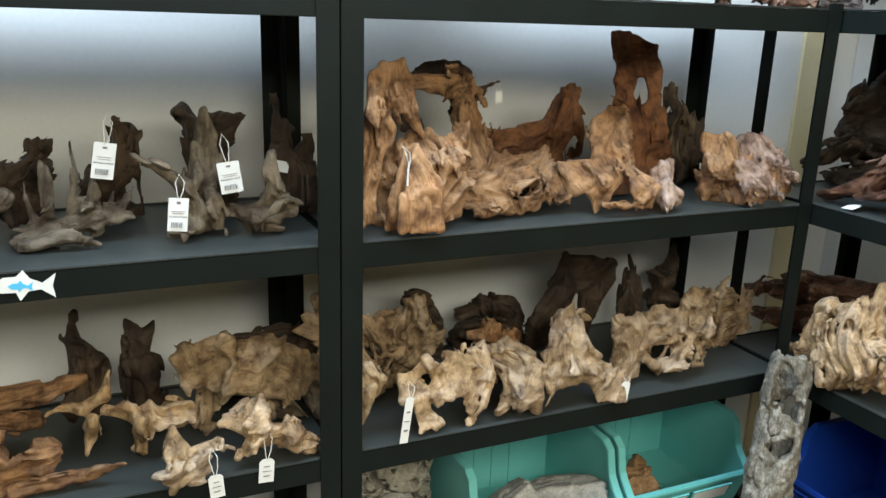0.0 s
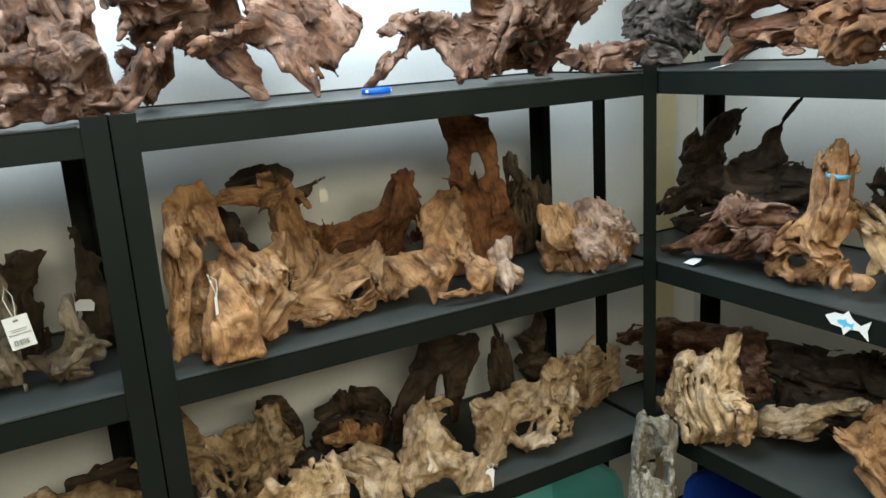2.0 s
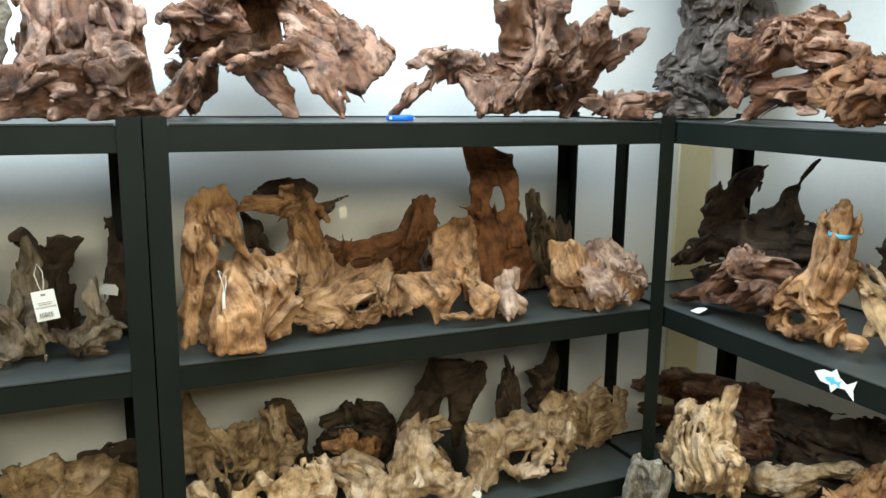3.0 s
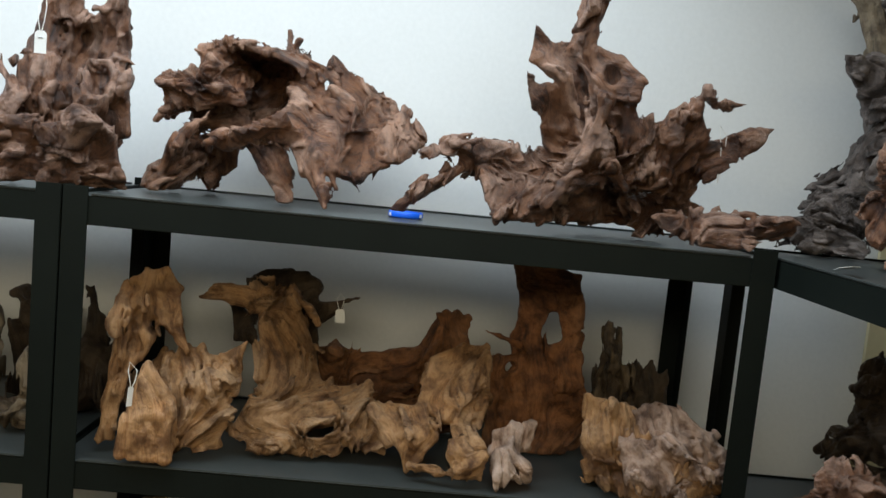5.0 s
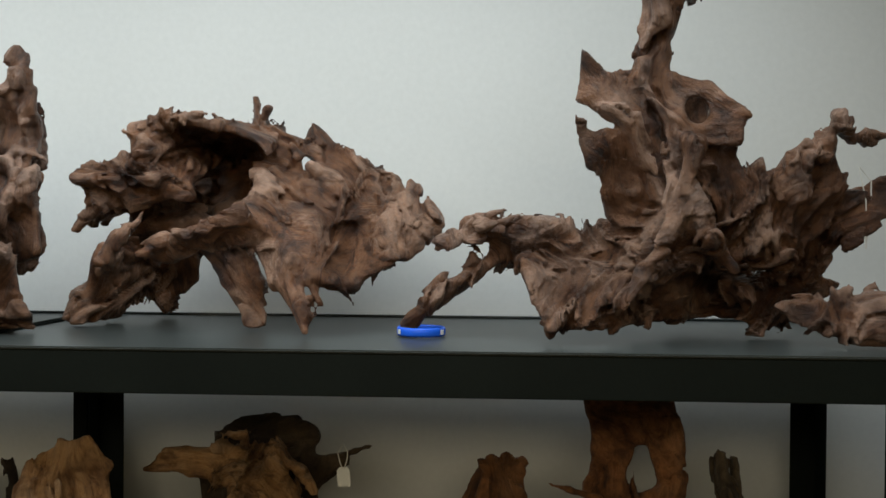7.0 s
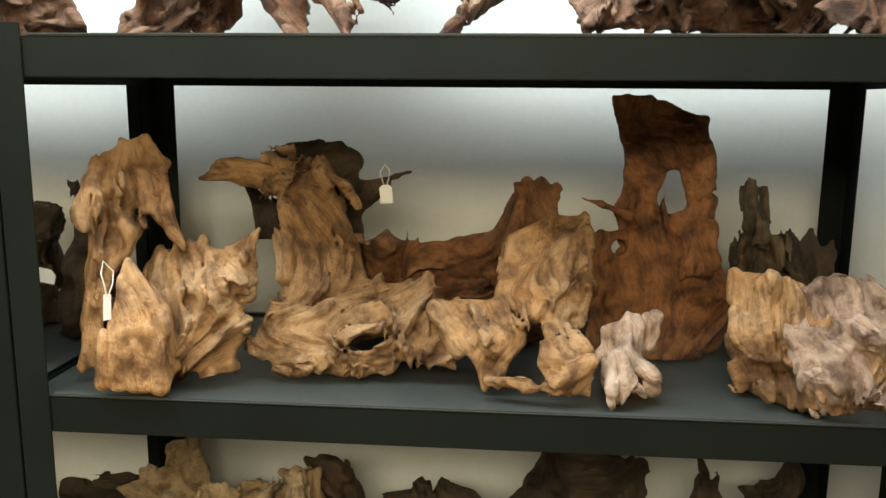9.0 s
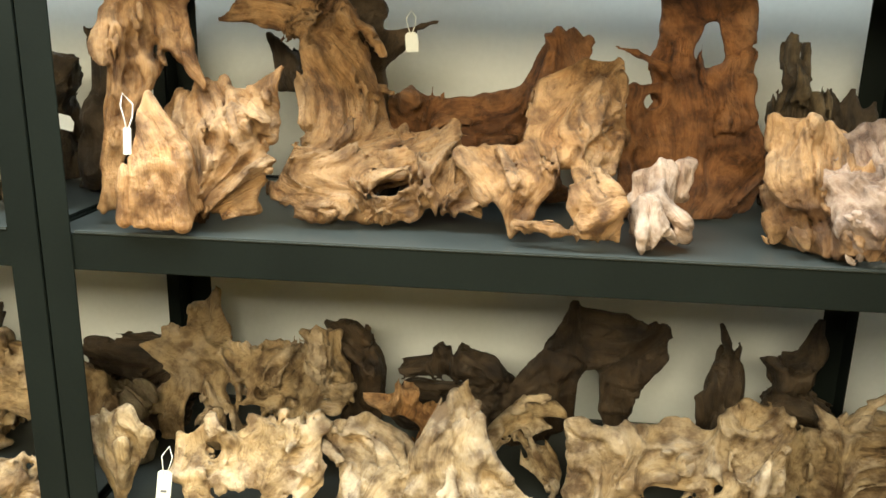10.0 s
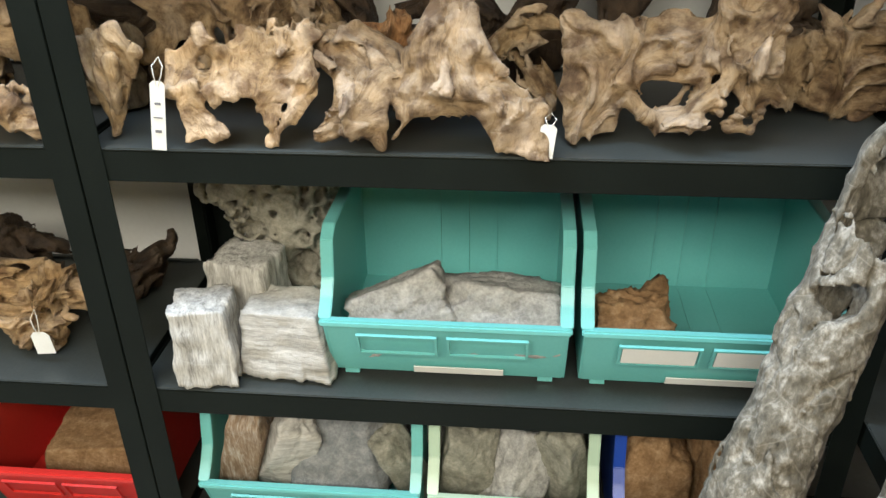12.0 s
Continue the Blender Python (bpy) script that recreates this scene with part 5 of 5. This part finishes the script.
PAPER = speckled("white_tag_paper", (0.70, 0.70, 0.67), (0.76, 0.76, 0.73), 0.7, 20, 300, 0.03)
INK = speckled("dark_print", (0.12, 0.12, 0.13), (0.18, 0.18, 0.19), 0.7, 20, 300, 0.02)
TWINE = speckled("white_string", (0.62, 0.60, 0.54), (0.74, 0.72, 0.66), 0.8, 40, 400, 0.05)
SKY_FILM = speckled("light_blue_film", (0.10, 0.45, 0.72), (0.13, 0.50, 0.78), 0.35, 20, 200, 0.02)

# ---- bins ----


def prism(bm, outline, x0, x1):
    """A plate: an outline of (y, z) swept from x0 to x1."""
    a = [bm.verts.new((x0, y, z)) for y, z in outline]
    b = [bm.verts.new((x1, y, z)) for y, z in outline]
    bm.faces.new(a[::-1])
    bm.faces.new(b)
    for i in range(len(a)):
        j = (i + 1) % len(a)
        bm.faces.new((a[i], a[j], b[j], b[i]))
    bmesh.ops.recalc_face_normals(bm, faces=bm.faces[:])


def stack_bin(mat, label, at, wide, deep=0.36, high=0.27, lip=0.135, labels=2, turn=0.0):
    """An open-fronted stacking bin: floor, back, sides that step down to a low leaning front, rims, ribs, label holder, feet."""
    top = tagged(new("storage_bin"), label, "storage bin", "stacking bins on the racks")
    top.matrix_world = pose(*at, 0, 0, turn)
    w, t, lean = wide, 0.005, 0.045
    side = [(lean, 0.012), (deep, 0.012), (deep, high), (0.085, high), (0.060, high - 0.02), (0.045, lip + 0.035), (0.022, lip + 0.008), (0.0, lip)]
    for x0, x1 in ((0, t), (w - t, w)):
        bm = bmesh.new()
        prism(bm, side, x0, x1)
        part("side_wall", bm, mat, top, bevel=0.0012)
    bm = bmesh.new()
    box(bm, t, lean + t, 0.012, w - t, deep - t, 0.017)
    part("bin_floor", bm, mat, top)
    bm = bmesh.new()
    box(bm, t, deep - t, 0.012, w - t, deep, high)
    part("back_wall", bm, mat, top)
    bm = bmesh.new()
    prism(bm, [(lean, 0.012), (lean + t, 0.012), (t, lip), (0, lip)], t, w - t)
    part("front_wall", bm, mat, top)
    bm = bmesh.new()
    box(bm, -0.004, -0.007, lip - 0.004, w + 0.004, 0.010, lip + 0.008)
    part("front_rim", bm, mat, top, bevel=0.003)
    for x0, x1 in ((-0.006, t + 0.010), (w - t - 0.010, w + 0.006)):
        bm = bmesh.new()
        outline = [(0.000, lip + 0.008), (0.014, lip + 0.008), (0.038, lip + 0.028), (0.056, lip + 0.060), (0.070, high - 0.018), (0.090, high - 0.004),
                   (deep, high - 0.004), (deep, high + 0.004), (0.084, high + 0.004), (0.058, high - 0.014), (0.044, lip + 0.058), (0.026, lip + 0.034)]
        prism(bm, outline, x0, x1)
        part("side_rim", bm, mat, top, bevel=0.0015)
    for k in range(3):
        x = w * (0.40 + 0.14 * k)
        bm = bmesh.new()
        box(bm, x - 0.0015, deep - t - 0.004, 0.02, x + 0.0015, deep - t, high - 0.01)
        part("back_rib", bm, mat, top)
        bm = bmesh.new()
        box(bm, x - 0.0015, lean + 0.03, 0.017, x + 0.0015, deep - t - 0.006, 0.0195)
        part("floor_rib", bm, mat, top)
    tilt = math.degrees(math.atan2(lean, lip - 0.012))
    for k in range(labels):
        x0, x1 = w * (0.14 + 0.37 * k), w * (0.14 + 0.37 * k) + w * 0.33
        bm = bmesh.new()
        for c in ((x0, 0.0, x0 + 0.004, 0.05), (x1 - 0.004, 0.0, x1, 0.05), (x0 + 0.004, 0.0, x1 - 0.004, 0.004), (x0 + 0.004, 0.046, x1 - 0.004, 0.05)):
            box(bm, c[0], -0.004, c[1], c[2], 0.001, c[3])
        holder = part("label_holder", bm, mat, top)
        holder.matrix_local = pose(0, 0.012, lip - 0.062, tilt, 0, 0)
    bm = bmesh.new()
    box(bm, w * 0.36, -0.0025, 0.0, w * 0.74, -0.0005, 0.016)
    strip = part("paper_label", bm, PAPER, top, "white paper label strip")
    strip.matrix_local = pose(0, 0.036, 0.020, tilt, 0, 0)
    for x in (0.02, w - 0.045):
        bm = bmesh.new()
        box(bm, x, lean + 0.004, 0, x + 0.025, lean + 0.03, 0.012)
        part("foot", bm, mat, top)
        bm = bmesh.new()
        box(bm, x, deep - 0.04, 0, x + 0.025, deep - 0.01, 0.012)
        part("foot", bm, mat, top)
    return top


DECK4, DECK5 = TIERS[3], TIERS[4]
bin_a = stack_bin(TEAL, "teal plastic bin holding two grey rocks", (0.336, 0.022, DECK4), 0.398)
bin_b = stack_bin(TEAL, "teal plastic bin holding one ochre stone", (0.757, 0.022, DECK4), 0.392)
for x in (0.14, 0.51):
    bm = bmesh.new()
    box(bm, 0.392 * x + 0.006, -0.0015, 0.005, 0.392 * x + 0.122, 0.0005, 0.045)
    slip = part("paper_label", bm, PAPER, bin_b, "white paper label slip")
    slip.matrix_local = pose(0, 0.010, 0.135 - 0.062, 20.1, 0, 0)
stack_bin(TEAL, "teal plastic bin full of grey rocks", (0.070, 0.030, DECK5), 0.410)
stack_bin(MINT, "pale green plastic bin full of greenish stones", (0.503, 0.030, DECK5), 0.300)
stack_bin(BLUE, "dark blue plastic bin of brown stones", (0.840, 0.030, DECK5), 0.300)
stack_bin(RED, "red plastic bin with a brown block inside", (-0.375, 0.030, DECK5), 0.330)
stack_bin(BLUE, "dark blue plastic bin on the side rack", (1.225, -0.03, DECK4), 0.300, turn=-90)

# ---- stones ----


def rock(name, label, mat, at, size, seed, turn=0.0, flats=11, rough=0.05, group="loose stones", tip=0.0, roll=0.0):
    """A broken stone: a ball cut by random flat faces, with rough relief."""
    rng = np.random.default_rng(seed)
    bm = bmesh.new()
    bmesh.ops.create_icosphere(bm, subdivisions=5, radius=1)
    n = rng.normal(size=(flats, 3))
    n = np.concatenate([n / np.linalg.norm(n, axis=1)[:, None], [(0, 0, -1.0), (0, 0, 1.0), (0, -1.0, 0.1), (1.0, 0, 0), (-1.0, 0, 0)]])
    reach = np.concatenate([rng.uniform(0.72, 1.0, flats), np.full(5, 0.78)])
    u = np.array([v.co[:] for v in bm.verts])
    r = np.min(np.where(u @ n.T > 0.05, reach / np.maximum(u @ n.T, 0.05), 9), 1)
    r = r * (1 + rough * value_noise(u * 4 + seed) + 0.5 * rough * value_noise(u * 11 + seed) + 0.25 * rough * value_noise(u * 25 + seed))
    p = u * r[:, None] * np.array(size) / 2 / 0.78
    p = p @ np.array(pose(0, 0, 0, tip, roll, 0).to_3x3()).T
    p[:, 2] -= p[:, 2].min()
    for v, c in zip(bm.verts, p):
        v.co = c
    for f in bm.faces:
        f.smooth = True
    ob = new(name, mesh_of(name, bm, mat))
    ob.matrix_world = pose(*at, 0, 0, turn)
    return tagged(ob, label, "stone", group)


def cut_block(name, label, mat, at, size, seed, turn=0.0, rough=0.05, taper=0.10):
    """A squared stone block with weathered corners and a grooved skin."""
    bm = bmesh.new()
    bmesh.ops.create_cube(bm, size=1)
    bmesh.ops.subdivide_edges(bm, edges=bm.edges[:], cuts=22, use_grid_fill=True)
    p = np.array([v.co[:] for v in bm.verts])
    k = np.linalg.norm(p, axis=1, keepdims=True)
    p = p * (1 - 0.16 * np.clip(k - 0.62, 0, 1))
    p = p * np.array([1 - taper * p[:, 2], 1 - 0.06 * p[:, 2], 1 + 0.05 * p[:, 0]]).T
    q = p * np.array(size)
    grooves = value_noise(q * (230, 230, 26) + seed) * 0.0028 + value_noise(q * 40 + seed) * 0.004
    q = q + p * (grooves[:, None] / 0.5) * rough / 0.05
    q[:, 2] -= q[:, 2].min()
    for v, c in zip(bm.verts, q):
        v.co = c
    for f in bm.faces:
        f.smooth = True
    ob = new(name, mesh_of(name, bm, mat))
    ob.matrix_world = pose(*at, 0, 0, turn)
    return tagged(ob, label, "stone", "loose stones")


cut_block("petrified_wood_block", "pale grey grooved petrified wood block", PETRI, (0.128, 0.045, DECK4), (0.10, 0.085, 0.152), 3, 8)
cut_block("petrified_wood_block", "grey petrified wood stump behind another block", PETRI, (0.170, 0.165, DECK4), (0.115, 0.10, 0.175), 9, -14)
cut_block("layered_stone", "pale grey layered stone beside the teal bin", LAYER, (0.262, 0.085, DECK4), (0.150, 0.10, 0.132), 4, -5, 0.05, 0.22)
rock("grey_stone", "rough grey rock lying in the teal bin", CHALK, (0.455, 0.125, DECK4 + 0.0195), (0.17, 0.12, 0.10), 12, 8, 6, 0.09, tip=-20, roll=-24)
rock("grey_stone", "pale speckled rock lying in the teal bin", CHALK, (0.620, 0.130, DECK4 + 0.0195), (0.22, 0.13, 0.11), 15, -4, 6, 0.11, tip=-15)
rock("ochre_stone", "crumbly ochre stone in the teal bin", OCHRE, (0.845, 0.125, DECK4 + 0.0195), (0.125, 0.09, 0.115), 18, 10, 9, 0.20)
for k, (x, y, sx, sy, sz, mat, turn, tip, roll, label) in enumerate((
        (0.135, 0.120, 0.075, 0.09, 0.25, BANDED, 0, 12, 16, "layered brown and white rock leaning in the teal bin"),
        (0.212, 0.120, 0.085, 0.10, 0.23, LAYER, 20, 18, 18, "pale grey rock leaning in the teal bin"),
        (0.330, 0.120, 0.185, 0.10, 0.215, SLATE, -4, -16, 6, "flat blue grey veined rock in the teal bin"),
        (0.437, 0.130, 0.075, 0.10, 0.20, MOSSY, 30, 10, -22, "greenish grey rock leaning in the teal bin"),
        (0.305, 0.255, 0.17, 0.10, 0.265, CHALK, 10, 6, 84, "grey rock at the back of the teal bin"),
        (0.420, 0.270, 0.12, 0.10, 0.245, CHALK, 5, 0, 20, "grey rock at the back of the teal bin"),
        (0.165, 0.270, 0.14, 0.10, 0.240, CHALK, 40, 0, 0, "grey rock at the back of the teal bin"))):
    rock("grey_stone", label, mat, (x, y, DECK5 + 0.0195), (sx, sy, sz), 30 + k, turn, 7, 0.05, tip=tip, roll=roll)
for k, (x, y, sx, sy, sz, mat, tip, roll) in enumerate((
        (0.565, 0.13, 0.10, 0.10, 0.21, MOSSY, 10, 8), (0.655, 0.12, 0.10, 0.11, 0.20, CHALK, -10, 20), (0.745, 0.13, 0.085, 0.10, 0.23, MOSSY, 8, -10),
        (0.600, 0.25, 0.13, 0.10, 0.25, CHALK, 0, 30), (0.725, 0.26, 0.11, 0.10, 0.25, MOSSY, 0, -14))):
    rock("greenish_stone", "greenish grey stone in the pale green bin", mat, (x, y, DECK5 + 0.0195), (sx, sy, sz), 50 + k, 25 * k, 7, 0.07, tip=tip, roll=roll)
for k, (x, y, sx, sy, sz) in enumerate(((0.915, 0.13, 0.13, 0.11, 0.20), (1.050, 0.14, 0.12, 0.11, 0.22), (0.985, 0.26, 0.20, 0.11, 0.24))):
    rock("brown_stone", "brown layered stone in the blue bin", OCHRE, (x, y, DECK5 + 0.0195), (sx, sy, sz), 70 + k, 15 * k, 8, 0.09)
cut_block("brown_block", "dusty brown block lying in the red bin", OCHRE, (-0.205, 0.21, DECK5 + 0.0195), (0.20, 0.20, 0.10), 5, 6, 0.03)

# ---- pitted lava stone ----
w = Wood(3, LAVA, gnarl=0.35, ridges=0.12, melt=12, fine=3.2, draw=0.2, plates=0.6)
w.web((70, 290, 345, 30), (276, 290, 345, 30), (100, 285, 250, 32), (280, 280, 230, 32), (160, 270, 150, 30), (276, 275, 110, 30), (190, 275, 50, 30), (276, 270, 34, 30))
rng = random.Random(5)
for k in range(190):
    x, z, r = rng.uniform(50, 330), rng.uniform(90, 380), rng.uniform(3.5, 7.5) * rng.choice((0.8, 1, 1, 1.4))
    w.hollow((x, 170, z, r), (x + rng.uniform(-8, 8), 268, z + rng.uniform(-8, 8), r))
w.done("lava_stone", "large pitted grey lava stone full of holes", "stone", "loose stones")

# ---- cork bark ----


def bark_tube(label, base, top, r, hole, cuts):
    """A hollow tube of cork bark, standing on the floor, with a ragged stepped rim and a knot hole."""
    w = Wood(9, BARK, gnarl=0.10, ridges=0.10, fine=3.7, draw=0.5, plates=1.0)
    b, t = np.array(base), np.array(top)
    w.limb((*b, r * 1.2), (*((b + t) / 2), r * 1.08), (*t, r))
    w.hollow((*(b - (0, 0, 90)), r * 0.655), (*(t + (t - b) * 0.2), r * 0.64))
    if hole:
        x, y, z, q = hole
        w.hollow((x + 4, y + 12, z, q), (x, y, z, q), (x - 30, y - 50, z, q))
    for dx, dy, dz, q in cuts:
        w.hollow((t[0] + dx, t[1] + dy, t[2] + dz + q, q), (t[0] + dx, t[1] + dy, t[2] + dz + 260, q))
    return w.done("cork_bark_tube", label, "cork bark", "standing cork bark")


bark_tube("tall grey cork bark tube with a knot hole", (862, -268, 40), (1116, -84, 945), 55, (1058, -135, 788, 27),
          ((-48, -22, -105, 17), (-42, -42, -105, 17), (-28, -56, -105, 17), (8, -64, -15, 20), (34, -54, -5, 24), (58, -20, 10, 26), (0, 0, 50, 90)))
bark_tube("short grey cork bark tube beside the rack", (1075, -420, 40), (1105, -395, 690), 66, None, ((0, 0, 30, 90), (-40, -40, -20, 30)))

# ---- orange log on the side rack ----
w = Wood(3, ORANGE, gnarl=0.25, ridges=0.25)
w.limb((1300, -400, 90, 80), (1310, -560, 230, 110), (1320, -760, 250, 120))
w.limb((1310, -480, 60, 60), (1320, -700, 80, 80))
w.done("polished_log", "glossy orange varnished log on the side rack", "log")

# ---- tags, bands and stickers ----


def tube(bm, pts, r):
    rings = []
    for i, p in enumerate(pts):
        d = (Vector(pts[min(i + 1, len(pts) - 1)]) - Vector(pts[max(i - 1, 0)])).normalized()
        a = d.orthogonal().normalized()
        b = d.cross(a)
        rings.append([bm.verts.new(Vector(p) + r * (math.cos(k * math.pi / 3) * a + math.sin(k * math.pi / 3) * b)) for k in range(6)])
    for s, t in zip(rings[:-1], rings[1:]):
        for k in range(6):
            bm.faces.new((s[k], s[(k + 1) % 6], t[(k + 1) % 6], t[k]))


def price_tag(at, wide, high, lean=0.0, face=0.0, string=0.05, lines=3, pitch=0.0, card=False):
    """A paper tag on a loop of string: clipped corners and short printed bars, or a square card with a title and a bar code."""
    top = tagged(new("price_tag"), "small white paper price tag on string" if string else "white paper price tag lying loose", "price tag", "price tags on driftwood")
    top.matrix_world = pose(*at, pitch, lean, face)
    cut = wide * (0.02 if card else 0.22)
    outline = [(-wide / 2, -high / 2), (wide / 2, -high / 2), (wide / 2, high / 2 - cut), (wide / 2 - cut, high / 2), (-wide / 2 + cut, high / 2), (-wide / 2, high / 2 - cut)]
    bm = bmesh.new()
    a = [bm.verts.new((x, -0.0004 - 0.003 * (z / high) ** 2, z)) for x, z in outline]
    b = [bm.verts.new((x, 0.0004 - 0.003 * (z / high) ** 2, z)) for x, z in outline]
    bm.faces.new(a)
    bm.faces.new(b[::-1])
    for i in range(6):
        bm.faces.new((a[i], b[i], b[(i + 1) % 6], a[(i + 1) % 6]))
    part("card", bm, PAPER, top)
    if card:
        title = bpy.data.curves.new("printed_title", "FONT")
        title.body, title.size, title.align_x, title.extrude = "Structure wood", wide * 0.135, "CENTER", 0.0001
        title.offset = wide * 0.0022
        title.materials.append(INK)
        ob = new("printed_title", title)
        ob.parent = top
        ob.matrix_local = pose(0, -0.0016, -high * 0.08, 90, 0, 0)
        bm = bmesh.new()
        x = -wide * 0.32
        for k, w in enumerate((3, 1, 2, 1, 1, 3, 2, 1, 2, 1, 3, 1)):
            box(bm, x, -0.0036, -high * 0.38, x + w * wide * 0.011, -0.0028, -high * 0.22)
            x += (w + 1.4) * wide * 0.016
        part("bar_code", bm, INK, top)
        for k, (z, half) in enumerate(((0.34, 0.10), (0.10, 0.34), (0.04, 0.28))):
            bm = bmesh.new()
            box(bm, -half * wide, -0.0020, high * z - 0.0004, half * wide, -0.0010, high * z + (0.0030 if k == 0 else 0.0003))
            part("printed_bar", bm, INK, top)
    else:
        for k in range(lines):
            bm = bmesh.new()
            z = high * (0.18 - 0.20 * k)
            half = wide * (0.20, 0.30, 0.22)[k % 3]
            thick = high * (0.016, 0.008, 0.020)[k % 3]
            box(bm, -half, -0.0022, z - thick, half, -0.0012, z + thick)
            part("printed_bar", bm, INK, top)
    if string:
        bm = bmesh.new()
        s = string
        tube(bm, [(0.001, -0.001, high * 0.42), (0.006, -0.002, high / 2 + s * 0.3), (0.008, 0.0, high / 2 + s * 0.7), (0.0, 0.012, high / 2 + s),
                  (-0.007, 0.002, high / 2 + s * 0.65), (-0.004, -0.002, high / 2 + s * 0.25), (-0.001, -0.001, high * 0.42)], 0.0008)
        part("string", bm, TWINE, top)
    return top


price_tag((-0.394, 0.115, 1.495), 0.037, 0.064, 10, 6, card=True)
price_tag((-0.183, 0.095, 1.459), 0.040, 0.058, -8, -4, card=True)
price_tag((-0.282, 0.055, 1.405), 0.034, 0.060, 6, 0, 0.04, card=True)
price_tag((-0.251, -0.028, 0.905), 0.027, 0.048, -4, 0, 0.05)
price_tag((-0.154, -0.008, 0.905), 0.029, 0.050, 4, 0, 0.06)
price_tag((0.138, 0.000, 0.953), 0.020, 0.102, 8, 10, 0.03)
price_tag((0.682, -0.006, 0.930), 0.022, 0.048, 6, -6, 0.012, 0)
price_tag((0.449, 0.250, 1.584), 0.019, 0.028, -4, 0, 0.03, 0)
price_tag((0.129, 0.000, 1.462), 0.010, 0.034, 4, 50, 0.04, 0)
price_tag((-0.068, 0.190, 1.458), 0.036, 0.022, 14, 10, 0.0, 0)
price_tag((-0.076, 0.060, 2.044), 0.020, 0.038, 0, 0, 0.06, 1)
price_tag((-0.363, 0.105, 2.055), 0.020, 0.036, 4, 0, 0.05, 1)
price_tag((1.133, 0.150, 1.941), 0.005, 0.046, 2, 30, 0.06, 0)
price_tag((-0.184, 0.060, 0.505), 0.035, 0.046, -6, 0, 0.04, 0)
price_tag((1.225, -0.690, 1.065), 0.022, 0.040, 3, 60, 0.07, 0)
price_tag((1.225, -0.807, 0.906), 0.05, 0.03, 0, 60, 0.0, 0, 84)
price_tag((1.250, -0.072, 1.348), 0.05, 0.03, 8, 70, 0.0, 0, 70)
price_tag((1.235, -0.16, 1.808), 0.06, 0.03, 8, 70, 0.0, 0, 80)


def wristband(label, at, rx, ry, high, mat, tilt=0.0):
    """A closed silicone band with rounded edges."""
    bm = bmesh.new()
    rings = []
    for k in range(40):
        a = 2 * math.pi * k / 40
        c, s = math.cos(a), math.sin(a)
        rings.append([bm.verts.new(((rx + o) * c, (ry + o) * s, z)) for o, z in ((0, 0.002), (0.0012, 0), (0.0024, 0.002), (0.0026, high / 2), (0.0024, high - 0.002), (0.0012, high), (0, high - 0.002))])
    for k in range(40):
        s, t = rings[k], rings[(k + 1) % 40]
        for i in range(7):
            bm.faces.new((s[i], t[i], t[(i + 1) % 7], s[(i + 1) % 7]))
    for f in bm.faces:
        f.smooth = True
    ob = new("wristband", mesh_of("wristband", bm, mat))
    ob.matrix_world = pose(*at, tilt, 0, 0)
    return tagged(ob, label, "wristband")


band = wristband("bright blue silicone wristband lying on the deck", (0.563, 0.176, TIERS[0] - 0.0025), 0.030, 0.024, 0.012, BAND)
for a in (-150, -30):
    bm = bmesh.new()
    box(bm, -0.003, -0.0006, 0.003, 0.003, 0.0006, 0.009)
    mark = part("printed_mark", bm, PAPER, band, "white printed mark")
    mark.matrix_local = pose(0.0328 * math.cos(radians(a)), 0.0268 * math.sin(radians(a)), 0, 0, 0, a + 90)
wristband("pale blue wristband round a wood arm", (1.312, -0.395, 1.578), 0.021, 0.021, 0.010, SKY_FILM, 6)


def fish_sticker(m):
    """A shark-shaped sticker: a white die-cut base with a light blue inlay."""
    top = tagged(new("sticker"), "white and light blue shark-shaped sticker on a beam", "sticker", "shark stickers")
    top.matrix_world = m
    fish = [(-0.050, 0.004), (-0.030, 0.016), (-0.012, 0.017), (-0.002, 0.028), (0.008, 0.014), (0.026, 0.006), (0.046, 0.022), (0.041, 0.000), (0.046, -0.020), (0.024, -0.005),
            (0.006, -0.008), (-0.006, -0.024), (-0.012, -0.010), (-0.034, -0.010)]
    for name, mat, k, y in (("sticker_base", PAPER, 1.0, -0.0006), ("sticker_inlay", SKY_FILM, 0.38, -0.0012)):
        bm = bmesh.new()
        f = bm.faces.new([bm.verts.new((x * k - (1 - k) * 0.008, 0, z * k)) for x, z in fish])
        e = bmesh.ops.extrude_face_region(bm, geom=[f])
        bmesh.ops.translate(bm, verts=[v for v in e["geom"] if isinstance(v, bmesh.types.BMVert)], vec=(0, y, 0))
        bmesh.ops.recalc_face_normals(bm, faces=bm.faces[:])
        part(name, bm, mat, top)
    return top


fish_sticker(pose(-0.530, -0.0002, TIERS[1] - 0.026, 0, 4, 0))
fish_sticker(pose(WIDE + 0.0038, -0.507, TIERS[1] - 0.026, 0, 4, -90))
